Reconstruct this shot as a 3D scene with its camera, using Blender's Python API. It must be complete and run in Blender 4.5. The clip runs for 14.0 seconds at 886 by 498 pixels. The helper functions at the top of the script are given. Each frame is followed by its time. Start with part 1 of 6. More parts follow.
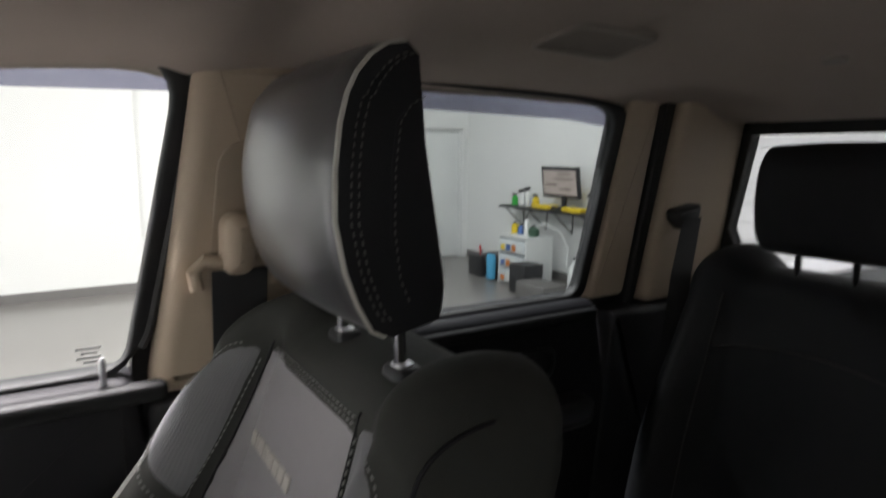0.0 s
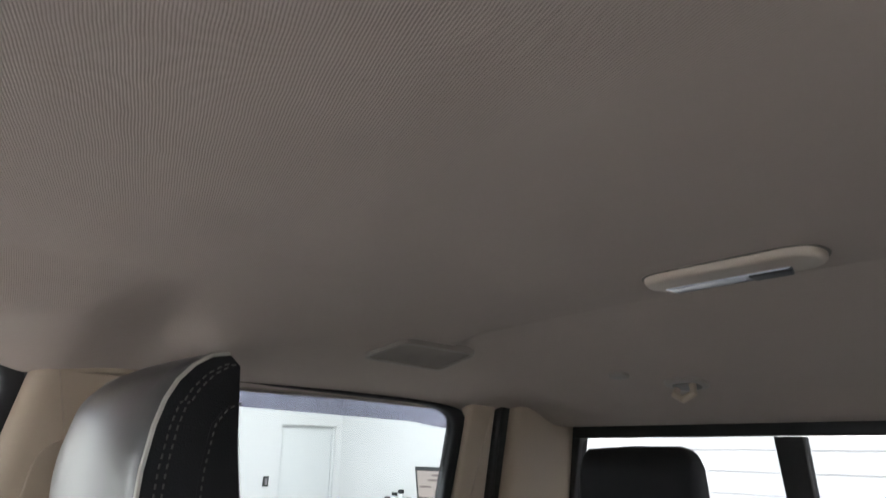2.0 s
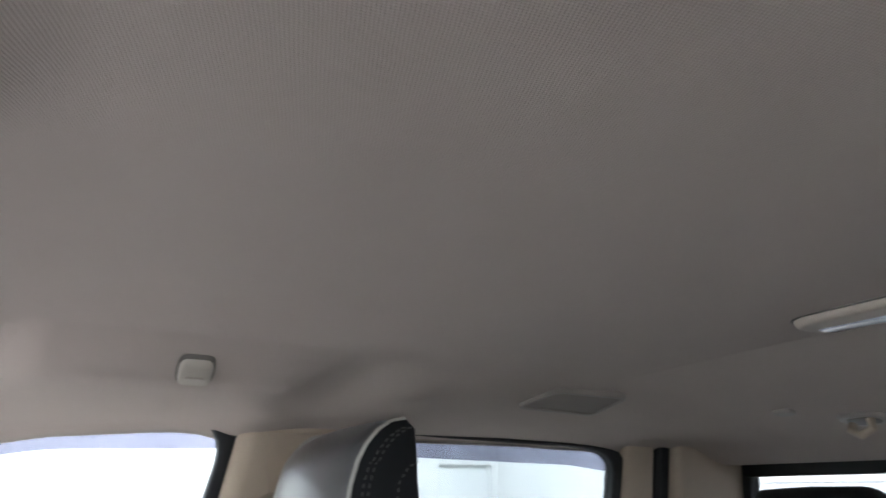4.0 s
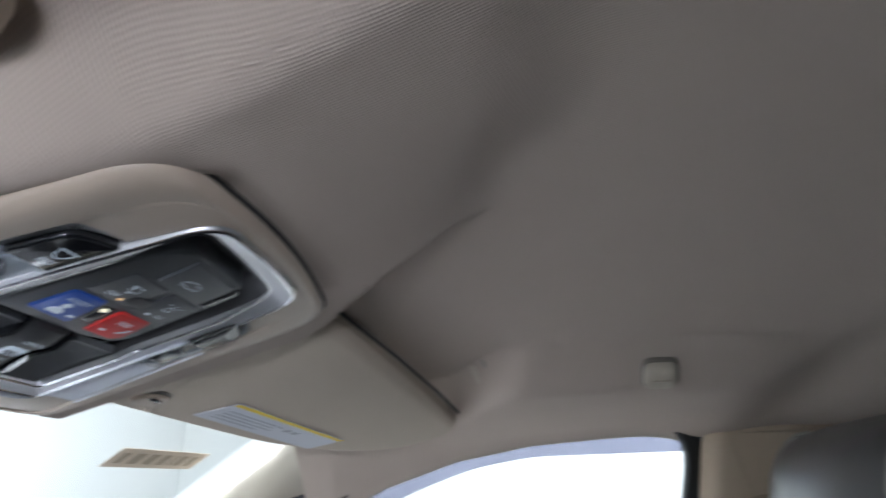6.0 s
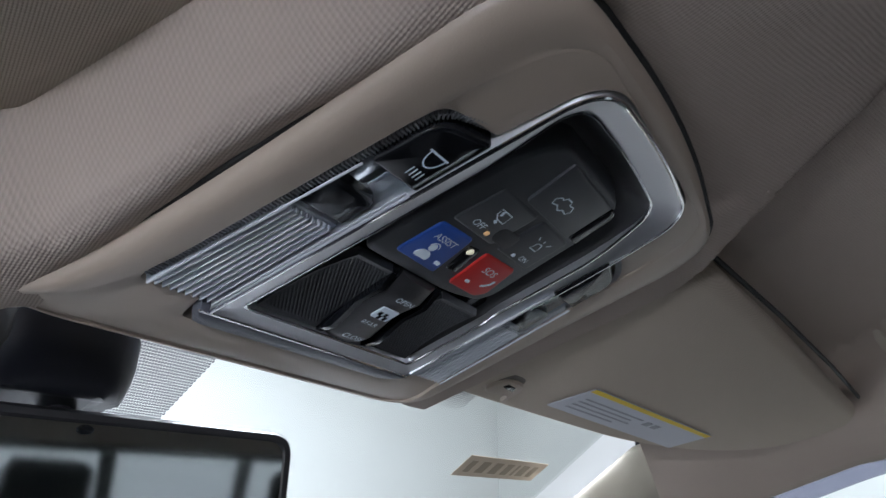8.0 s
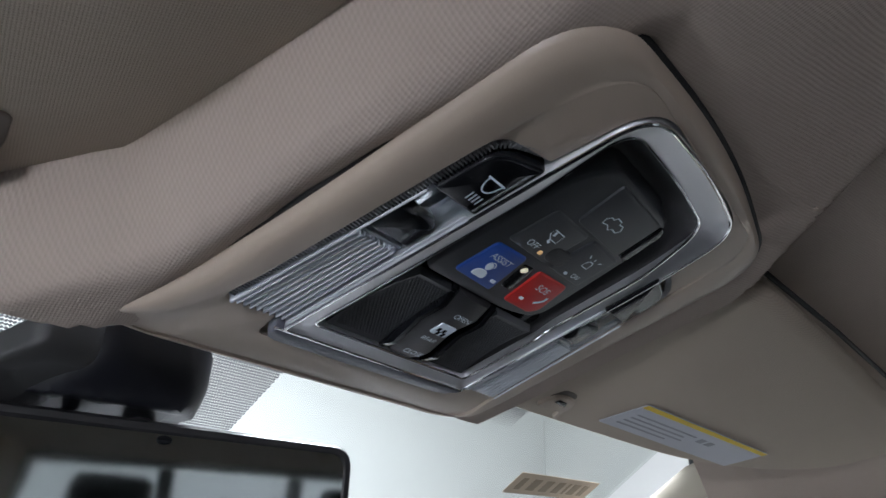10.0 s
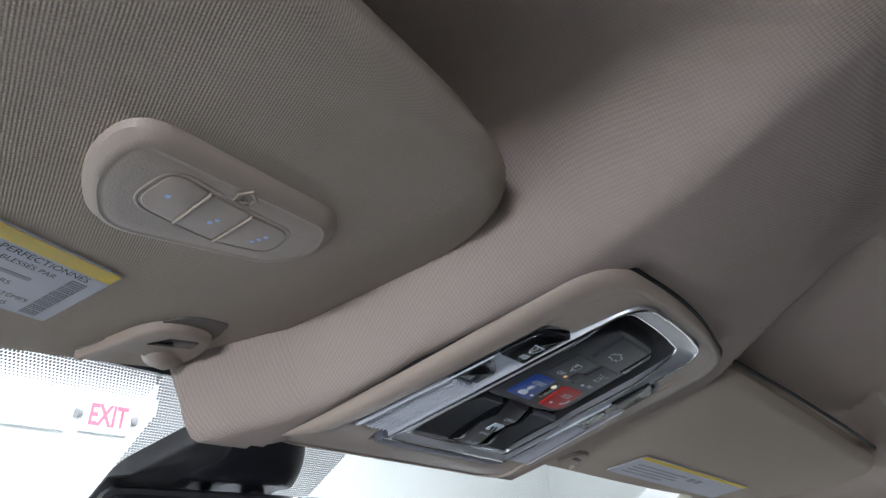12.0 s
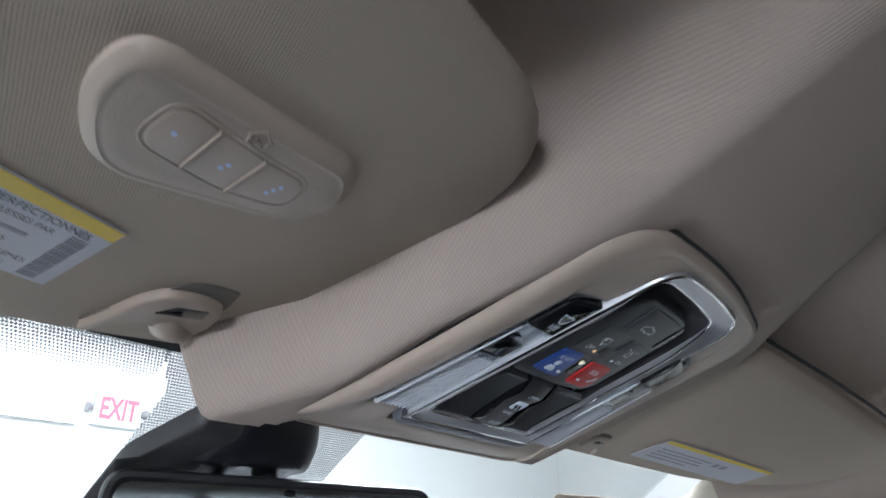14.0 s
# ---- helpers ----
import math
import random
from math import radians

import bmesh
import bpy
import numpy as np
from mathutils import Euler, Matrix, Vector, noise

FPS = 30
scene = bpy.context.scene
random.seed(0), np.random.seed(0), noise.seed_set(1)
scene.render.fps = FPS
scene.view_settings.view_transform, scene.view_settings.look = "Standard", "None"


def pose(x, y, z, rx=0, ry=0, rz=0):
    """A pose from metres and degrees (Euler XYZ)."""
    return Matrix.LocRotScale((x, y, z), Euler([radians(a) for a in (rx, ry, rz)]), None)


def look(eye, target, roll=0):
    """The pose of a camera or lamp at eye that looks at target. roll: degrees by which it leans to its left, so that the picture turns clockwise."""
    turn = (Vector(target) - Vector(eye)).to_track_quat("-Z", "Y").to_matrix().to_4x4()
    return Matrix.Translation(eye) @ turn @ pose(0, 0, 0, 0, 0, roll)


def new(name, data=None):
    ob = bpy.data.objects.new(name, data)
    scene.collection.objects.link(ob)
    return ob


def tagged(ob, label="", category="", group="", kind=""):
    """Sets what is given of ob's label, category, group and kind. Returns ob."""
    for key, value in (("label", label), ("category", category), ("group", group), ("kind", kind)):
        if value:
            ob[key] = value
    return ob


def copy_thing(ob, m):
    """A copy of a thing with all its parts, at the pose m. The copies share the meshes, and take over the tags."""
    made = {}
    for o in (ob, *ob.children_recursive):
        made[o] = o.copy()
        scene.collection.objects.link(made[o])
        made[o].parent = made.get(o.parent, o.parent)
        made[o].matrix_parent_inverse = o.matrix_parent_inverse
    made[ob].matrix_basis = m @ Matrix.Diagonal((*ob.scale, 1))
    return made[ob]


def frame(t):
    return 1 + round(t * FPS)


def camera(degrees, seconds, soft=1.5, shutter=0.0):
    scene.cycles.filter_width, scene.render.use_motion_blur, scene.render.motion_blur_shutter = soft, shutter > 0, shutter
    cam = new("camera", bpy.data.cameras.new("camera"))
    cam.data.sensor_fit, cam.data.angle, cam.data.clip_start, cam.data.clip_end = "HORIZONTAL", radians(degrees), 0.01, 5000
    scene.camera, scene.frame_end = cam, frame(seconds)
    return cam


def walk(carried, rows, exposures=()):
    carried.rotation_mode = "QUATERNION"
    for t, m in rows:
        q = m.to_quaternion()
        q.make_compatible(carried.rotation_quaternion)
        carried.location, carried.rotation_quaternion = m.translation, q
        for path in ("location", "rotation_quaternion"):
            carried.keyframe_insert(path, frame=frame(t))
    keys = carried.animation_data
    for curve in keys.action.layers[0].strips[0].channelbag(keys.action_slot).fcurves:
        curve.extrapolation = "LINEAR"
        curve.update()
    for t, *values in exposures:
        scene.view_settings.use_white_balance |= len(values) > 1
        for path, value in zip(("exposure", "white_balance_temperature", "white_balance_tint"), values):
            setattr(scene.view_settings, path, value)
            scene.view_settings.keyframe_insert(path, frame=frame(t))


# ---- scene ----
cam = camera(71.4, 14.0, shutter=0.5)
PATH = [
    (0, (-0.163, 0.123, 1.715), (1.517, -0.914, 1.401), 0.4),
    (0.5, (-0.185, 0.112, 1.72), (1.435, -1.06, 1.703), 1.1),
    (0.7, (-0.2, 0.111, 1.721), (1.378, -1.116, 1.791), 0.7),
    (1, (-0.228, 0.113, 1.713), (1.293, -1.164, 1.952), 0.7),
    (1.5, (-0.254, 0.115, 1.712), (1.19, -1.176, 2.207), 0.7),
    (2, (-0.268, 0.122, 1.719), (1.138, -1.156, 2.342), 0.9),
    (2.2, (-0.277, 0.125, 1.723), (1.121, -1.149, 2.374), 0.9),
    (4.4, (-0.328, 0.184, 1.732), (1.381, -0.555, 2.461), -0.3),
    (5, (-0.335, 0.195, 1.729), (1.475, -0.236, 2.462), -0.0),
    (5.5, (-0.332, 0.194, 1.729), (1.525, 0.065, 2.459), 0.2),
    (6, (-0.295, 0.235, 1.735), (1.553, 0.458, 2.466), -0.3),
    (6.5, (-0.275, 0.275, 1.732), (1.491, 0.842, 2.479), -0.2),
    (7, (-0.248, 0.289, 1.73), (1.42, 1.09, 2.488), 0.0),
    (7.5, (-0.234, 0.303, 1.725), (1.35, 1.242, 2.505), 0.1),
    (8, (-0.224, 0.319, 1.714), (1.301, 1.332, 2.518), 0.3),
    (8.2, (-0.221, 0.32, 1.713), (1.29, 1.348, 2.525), 0.2),
    (10.3, (-0.252, 0.312, 1.707), (1.159, 1.44, 2.565), 0.9),
    (10.5, (-0.276, 0.291, 1.71), (1.131, 1.426, 2.568), 0.3),
    (11, (-0.35, 0.265, 1.713), (1.066, 1.353, 2.615), -0.7),
    (11.5, (-0.376, 0.26, 1.72), (1.047, 1.339, 2.62), -1.0),
    (12, (-0.377, 0.258, 1.723), (1.046, 1.341, 2.62), -1.1),
    (12.5, (-0.381, 0.258, 1.723), (1.041, 1.342, 2.62), -1.1),
    (13, (-0.387, 0.255, 1.723), (1.035, 1.34, 2.618), -1.3),
    (13.5, (-0.386, 0.257, 1.722), (1.034, 1.345, 2.617), -1.4),
    (14, (-0.362, 0.281, 1.718), (1.052, 1.387, 2.599), -1.1),
]
EXPOSURES = [(0, 0.65, 6750, 12), (0.6, 0.8, 6950, 12), (1.2, 1.4, 6750, 12), (2.2, 1.75, 6350, 11), (4.4, 1.88, 5950, 8), (5.0, 1.68, 5900, 7), (5.5, 1.6, 5850, 6), (6.2, 1.05, 5850, 6), (7.0, 0.65, 5850, 7), (8.0, 0.5, 5850, 7), (10.5, 0.5, 6000, 7), (12.0, 0.8, 5900, 7), (14.0, 0.8, 5800, 6)]
walk(cam, [(t, look(eye, target, roll)) for t, eye, target, roll in PATH], EXPOSURES)

# ---- world and lights ----
world = bpy.data.worlds.new("world")
world.use_nodes = True
world.node_tree.nodes["Background"].inputs["Color"].default_value = (0.75, 0.85, 1.0, 1)
world.node_tree.nodes["Background"].inputs["Strength"].default_value = 0.02
scene.world = world

LAMP_WATTS = 175
# strip lights added out of view, placed and weighted to brighten the cab
LAMPS = [(-1.8, 0.4, 0.10), (-2.3, 2.2, 0.04), (1.45, 0.7, 2.05), (3.6, 0.9, 0.26), (5.6, -2.9, 0.54), (-2.3, -3.2, 0.04), (0.5, 2.1, 0.11)]
LAMP_COLOUR = (0.98, 0.965, 1.0)
# unseen narrow lamp added at the driver's window to brighten the headliner ridge
ridge_fill = bpy.data.lights.new("driver_side_ridge_fill", "AREA")
ridge_fill.shape, ridge_fill.size, ridge_fill.size_y, ridge_fill.energy, ridge_fill.color = "RECTANGLE", 0.04, 0.22, 0.62, (1.0, 0.965, 0.93)
ridge_fill.spread = math.radians(64)
new("driver_side_ridge_fill", ridge_fill).matrix_world = pose(-0.79, 0.18, 1.788, 0, -90, 28)


# ---- helpers of this scene ----
def clamp(v, a=0.0, b=1.0):
    return max(a, min(b, v))


def smooth(a, b, v):
    k = clamp((v - a) / (b - a))
    return k * k * (3 - 2 * k)


def flat(bm, m=Matrix()):
    """A mesh from a bmesh."""
    bmesh.ops.recalc_face_normals(bm, faces=bm.faces)
    me = bpy.data.meshes.new("mesh")
    bm.transform(m)
    bm.to_mesh(me)
    bm.free()
    return me


def part(name, bm, material, parent=None, label="", shade=True):
    """Links a bmesh as one mesh object, under a thing or a part if one is given."""
    me = flat(bm)
    me.name = name
    me.materials.append(material)
    if shade:
        me.shade_smooth()
        me.set_sharp_from_angle(angle=radians(38))
    ob = new(name, me)
    if parent is not None:
        ob.parent = parent
    if label:
        ob["label"] = label
    return ob


def thing(name, label, category, group="", kind="", at=(0, 0, 0)):
    ob = new(name)
    ob.location = at
    ob.empty_display_size = 0.05
    return tagged(ob, label, category, group, kind)


def solid(name, bm, material, label, category="", group="", kind="", shade=True):
    return tagged(part(name, bm, material, None, "", shade), label, category, group, kind)


def rpoly(pts, r, n=5):
    """A polygon with rounded corners. r: one radius or one a corner."""
    out, k = [], len(pts)
    rs = r if isinstance(r, (list, tuple)) else [r] * k
    for i in range(k):
        a, b, c = Vector(pts[i - 1]), Vector(pts[i]), Vector(pts[(i + 1) % k])
        u, v = (a - b), (c - b)
        rad = min(rs[i], u.length * 0.49, v.length * 0.49)
        p, q = b + u.normalized() * rad, b + v.normalized() * rad
        for j in range(n + 1):
            f = j / n
            out.append(((1 - f) ** 2 * p + 2 * f * (1 - f) * b + f * f * q)[:])
    return out


def inset(pts, d):
    """The closed outline moved inwards by d."""
    k = len(pts)
    area = sum(pts[i - 1][0] * pts[i][1] - pts[i][0] * pts[i - 1][1] for i in range(k))
    s = 1 if area > 0 else -1
    out = []
    for i in range(k):
        a, b, c = Vector(pts[i - 1]), Vector(pts[i]), Vector(pts[(i + 1) % k])
        u, v = (b - a), (c - b)
        if u.length < 1e-9 or v.length < 1e-9:
            out.append(pts[i])
            continue
        nu, nv = Vector((-u.y, u.x)).normalized(), Vector((-v.y, v.x)).normalized()
        m = nu + nv
        if m.length < 1e-6:
            m = nu
        m.normalize()
        w = d / max(0.5, m.dot(nu))
        out.append((b + m * (w * s))[:])
    return out


def resample(pts, n, centre):
    """n points of a star-shaped outline at even angles about a centre."""
    c = Vector(centre)
    out = []
    for i in range(n):
        a = 2 * math.pi * i / n
        d = Vector((math.cos(a), math.sin(a)))
        best = None
        for j in range(len(pts)):
            p, q = Vector(pts[j - 1]) - c, Vector(pts[j]) - c
            e = q - p
            det = d.x * -e.y + d.y * e.x
            if abs(det) < 1e-12:
                continue
            t = (p.x * -e.y + p.y * e.x) / det
            s = (d.x * p.y - d.y * p.x) / det
            if t > 0 and -1e-6 <= s <= 1 + 1e-6 and (best is None or t > best):
                best = t
        out.append((c + d * (best or 0))[:])
    return out


def loft(rings, f=None, caps=(True, True), close=True):
    """Rings of as many points each, joined by quads."""
    bm = bmesh.new()
    vs = [[bm.verts.new(f(*p) if f else p) for p in ring] for ring in rings]
    n = len(rings[0])
    for a, b in zip(vs, vs[1:]):
        for i in range(n if close else n - 1):
            bm.faces.new((a[i], a[(i + 1) % n], b[(i + 1) % n], b[i]))
    if caps[0]:
        bm.faces.new(vs[0][::-1])
    if caps[1]:
        bm.faces.new(vs[-1])
    return bm


def slab(outline, d0, d1, bevel=0.0, f=None, steps=3):
    """An outline pushed from depth d0 to d1, its far edge rounded."""
    rings = [[(*p, d0) for p in outline]]
    if bevel:
        sgn = 1 if d1 > d0 else -1
        for i in range(steps + 1):
            a = math.pi / 2 * i / steps
            ring = inset(outline, bevel * (1 - math.cos(a)))
            rings.append([(*p, d1 - sgn * bevel * (1 - math.sin(a))) for p in ring])
    else:
        rings.append([(*p, d1) for p in outline])
    return loft(rings, f)


def frame_ring(outer, inner, centre, d0, d1, bevel, f=None, n=96, inner_d=None, steps=3):
    """A flat frame between two outlines, with rounded edges."""
    o = resample(outer, n, centre)
    i = resample(inner, n, centre)
    back = d0 if inner_d is None else inner_d
    rings = [[(*p, d0) for p in o]]
    sgn = 1 if d1 > d0 else -1
    for k in range(steps + 1):
        a = math.pi / 2 * k / steps
        rings.append([(*p, d1 - sgn * bevel * (1 - math.sin(a))) for p in inset(o, bevel * (1 - math.cos(a)))])
    for k in range(steps + 1):
        a = math.pi / 2 * (1 - k / steps)
        rings.append([(*p, d1 - sgn * bevel * (1 - math.sin(a))) for p in inset(i, -bevel * (1 - math.cos(a)))])
    rings.append([(*p, back) for p in i])
    return loft(rings, f, caps=(False, False))


def box(x0, x1, y0, y1, z0, z1, bevel=0.0, m=Matrix(), steps=2):
    bm = bmesh.new()
    bmesh.ops.create_cube(bm, size=1.0)
    bmesh.ops.transform(bm, matrix=Matrix.LocRotScale(((x0 + x1) / 2, (y0 + y1) / 2, (z0 + z1) / 2), None, (abs(x1 - x0), abs(y1 - y0), abs(z1 - z0))), verts=bm.verts)
    if bevel:
        bmesh.ops.bevel(bm, geom=bm.edges[:], offset=bevel, segments=steps, profile=0.6, affect="EDGES")
    bmesh.ops.transform(bm, matrix=m, verts=bm.verts)
    return bm


def tube(points, r, n=10, caps=True):
    """A round bar through points; r: one radius or one a point."""
    pts = [Vector(p) for p in points]
    rs = r if isinstance(r, (list, tuple)) else [r] * len(pts)
    rings, side = [], None
    for i, p in enumerate(pts):
        d = (pts[min(i + 1, len(pts) - 1)] - pts[max(i - 1, 0)]).normalized()
        if side is None:
            side = d.orthogonal().normalized()
        side = (side - d * side.dot(d)).normalized()
        up = d.cross(side)
        rings.append([(p + (side * math.cos(2 * math.pi * k / n) + up * math.sin(2 * math.pi * k / n)) * rs[i])[:] for k in range(n)])
    return loft(rings, caps=(caps, caps))


def sheet(fn, us, vs):
    """A grid of points fn(u, v)."""
    bm = bmesh.new()
    grid = [[bm.verts.new(fn(u, v)) for v in vs] for u in us]
    for a, b in zip(grid, grid[1:]):
        for i in range(len(vs) - 1):
            bm.faces.new((a[i], a[i + 1], b[i + 1], b[i]))
    return bm


def steps_of(a, b, n):
    return [a + (b - a) * i / n for i in range(n + 1)]


def words(text, size, m, material, name="lettering", parent=None, f=None, thick=0.0, align="CENTER", label="", bold=0.0):
    """Text as a mesh: in its own plane, moved by m, then bent by f(x, y, z)."""
    cu = bpy.data.curves.new("words", "FONT")
    cu.body, cu.size, cu.align_x, cu.align_y, cu.extrude = text, size, align, "CENTER", thick
    cu.offset = bold
    tmp = bpy.data.objects.new("words", cu)
    me = bpy.data.meshes.new_from_object(tmp)
    bpy.data.objects.remove(tmp)
    bpy.data.curves.remove(cu)
    bm = bmesh.new()
    bm.from_mesh(me)
    bpy.data.meshes.remove(me)
    bm.transform(m)
    if f:
        for v in bm.verts:
            v.co = f(*v.co)
    me = bpy.data.meshes.new(name)
    bm.to_mesh(me)
    bm.free()
    me.materials.append(material)
    ob = new(name, me)
    if parent is not None:
        ob.parent = parent
    if label:
        ob["label"] = label
    return ob


# ---- materials ----
def material(name, colour, rough=0.6, metal=0.0, vary=0.06, scale=30.0, bump=0.0, bump_scale=400.0, spots=0.0, coat=0.0, spec=0.5, each=0.0):
    """Plain surface with cloudy colour variation, fine grain relief and blotches of wear."""
    m = bpy.data.materials.new(name)
    m.use_nodes = True
    nt = m.node_tree
    b = nt.nodes["Principled BSDF"]
    b.inputs["Roughness"].default_value, b.inputs["Metallic"].default_value = rough, metal
    b.inputs["Coat Weight"].default_value, b.inputs["Coat Roughness"].default_value = coat, 0.3 if coat > 0.7 else 0.05
    b.inputs["Specular IOR Level"].default_value = spec
    co = nt.nodes.new("ShaderNodeTexCoord")
    n1 = nt.nodes.new("ShaderNodeTexNoise")
    n1.inputs["Scale"].default_value, n1.inputs["Detail"].default_value = scale, 5
    n2 = nt.nodes.new("ShaderNodeTexNoise")
    n2.inputs["Scale"].default_value, n2.inputs["Detail"].default_value = scale * 0.12, 3
    nt.links.new(co.outputs["Object"], n1.inputs["Vector"])
    nt.links.new(co.outputs["Object"], n2.inputs["Vector"])
    mix = nt.nodes.new("ShaderNodeMix")
    mix.data_type = "RGBA"
    mix.inputs["A"].default_value = (*[c * (1 - vary) for c in colour], 1)
    mix.inputs["B"].default_value = (*[min(1, c * (1 + vary)) for c in colour], 1)
    add = nt.nodes.new("ShaderNodeMath")
    add.operation = "ADD"
    half = nt.nodes.new("ShaderNodeMath")
    half.operation = "MULTIPLY_ADD"
    half.inputs[1].default_value, half.inputs[2].default_value = 0.5, 0.0
    nt.links.new(n1.outputs["Fac"], add.inputs[0])
    nt.links.new(n2.outputs["Fac"], add.inputs[1])
    nt.links.new(add.outputs[0], half.inputs[0])
    nt.links.new(half.outputs[0], mix.inputs["Factor"])
    last = mix.outputs["Result"]
    if each:
        info = nt.nodes.new("ShaderNodeObjectInfo")
        hsv = nt.nodes.new("ShaderNodeHueSaturation")
        rng = nt.nodes.new("ShaderNodeMapRange")
        rng.inputs["To Min"].default_value, rng.inputs["To Max"].default_value = 1 - each, 1 + each
        nt.links.new(info.outputs["Random"], rng.inputs["Value"])
        nt.links.new(rng.outputs["Result"], hsv.inputs["Value"])
        nt.links.new(last, hsv.inputs["Color"])
        last = hsv.outputs["Color"]
    nt.links.new(last, b.inputs["Base Color"])
    rr = nt.nodes.new("ShaderNodeMapRange")
    rr.inputs["To Min"].default_value, rr.inputs["To Max"].default_value = max(0.02, rough - 0.08), min(1, rough + 0.08)
    nt.links.new(n2.outputs["Fac"], rr.inputs["Value"])
    nt.links.new(rr.outputs["Result"], b.inputs["Roughness"])
    if bump:
        v = nt.nodes.new("ShaderNodeTexVoronoi")
        v.inputs["Scale"].default_value = bump_scale
        nt.links.new(co.outputs["Object"], v.inputs["Vector"])
        bp = nt.nodes.new("ShaderNodeBump")
        bp.inputs["Strength"].default_value, bp.inputs["Distance"].default_value = bump, 0.0006
        nt.links.new(v.outputs["Distance"], bp.inputs["Height"])
        nt.links.new(bp.outputs["Normal"], b.inputs["Normal"])
    return m


def woven(name, colour, pitch, strength, vary=0.08, tilt=0.0, stretch=1.0, rough=0.95, deep=0.0005, knots=0.0, wander=4.0):
    """Cloth: raised knots in a diamond weave, with the hollows darker, and faint clouds of wear."""
    m = material(name, colour, rough, vary=vary, scale=14.0)
    nt = m.node_tree
    b = nt.nodes["Principled BSDF"]
    b.inputs["Sheen Weight"].default_value = 0.02
    b.inputs["Specular IOR Level"].default_value = 0.12
    co = nt.nodes.new("ShaderNodeTexCoord")
    mp = nt.nodes.new("ShaderNodeMapping")
    k = 2 * math.pi / pitch
    mp.inputs["Rotation"].default_value[2] = tilt
    mp.inputs["Scale"].default_value = (k, k * stretch, k)
    nt.links.new(co.outputs["Object"], mp.inputs["Vector"])
    # the threads wander a little
    wob = nt.nodes.new("ShaderNodeTexNoise")
    wob.inputs["Scale"].default_value, wob.inputs["Detail"].default_value = 38.0, 2
    nt.links.new(co.outputs["Object"], wob.inputs["Vector"])
    amp = nt.nodes.new("ShaderNodeVectorMath")
    amp.operation = "MULTIPLY_ADD"
    amp.inputs[1].default_value = (wander, wander, wander)
    nt.links.new(wob.outputs["Color"], amp.inputs[0])
    nt.links.new(mp.outputs["Vector"], amp.inputs[2])
    sep = nt.nodes.new("ShaderNodeSeparateXYZ")
    nt.links.new(amp.outputs[0], sep.inputs[0])
    waves = []
    for op in ("ADD", "SUBTRACT"):
        a = nt.nodes.new("ShaderNodeMath")
        a.operation = op
        nt.links.new(sep.outputs[0], a.inputs[0])
        nt.links.new(sep.outputs[1], a.inputs[1])
        s = nt.nodes.new("ShaderNodeMath")
        s.operation = "SINE"
        nt.links.new(a.outputs[0], s.inputs[0])
        waves.append(s)
    mul = nt.nodes.new("ShaderNodeMath")
    mul.operation = "MULTIPLY"
    nt.links.new(waves[0].outputs[0], mul.inputs[0])
    nt.links.new(waves[1].outputs[0], mul.inputs[1])
    fine = nt.nodes.new("ShaderNodeTexNoise")
    fine.inputs["Scale"].default_value = 1.2 / pitch
    nt.links.new(co.outputs["Object"], fine.inputs["Vector"])
    tot = nt.nodes.new("ShaderNodeMath")
    tot.operation = "ADD"
    nt.links.new(mul.outputs[0], tot.inputs[0])
    if knots:
        src = b.inputs["Base Color"].links[0].from_socket
        rng = nt.nodes.new("ShaderNodeMapRange")
        rng.inputs["From Min"].default_value, rng.inputs["From Max"].default_value = -1.0, 1.0
        rng.inputs["To Min"].default_value, rng.inputs["To Max"].default_value = 1.0 - knots, 1.0 + knots
        hsv = nt.nodes.new("ShaderNodeHueSaturation")
        nt.links.new(mul.outputs[0], rng.inputs["Value"])
        nt.links.new(rng.outputs["Result"], hsv.inputs["Value"])
        nt.links.new(src, hsv.inputs["Color"])
        nt.links.new(hsv.outputs["Color"], b.inputs["Base Color"])
    nt.links.new(fine.outputs["Fac"], tot.inputs[1])
    bp = nt.nodes.new("ShaderNodeBump")
    bp.inputs["Strength"].default_value, bp.inputs["Distance"].default_value = strength, deep
    nt.links.new(tot.outputs[0], bp.inputs["Height"])
    nt.links.new(bp.outputs["Normal"], b.inputs["Normal"])
    return m


def glow(name, colour, strength):
    m = bpy.data.materials.new(name)
    m.use_nodes = True
    b = m.node_tree.nodes["Principled BSDF"]
    b.inputs["Base Color"].default_value = (*[min(0.8, c) for c in colour], 1)
    b.inputs["Emission Color"].default_value = (*colour, 1)
    b.inputs["Emission Strength"].default_value = strength
    return m


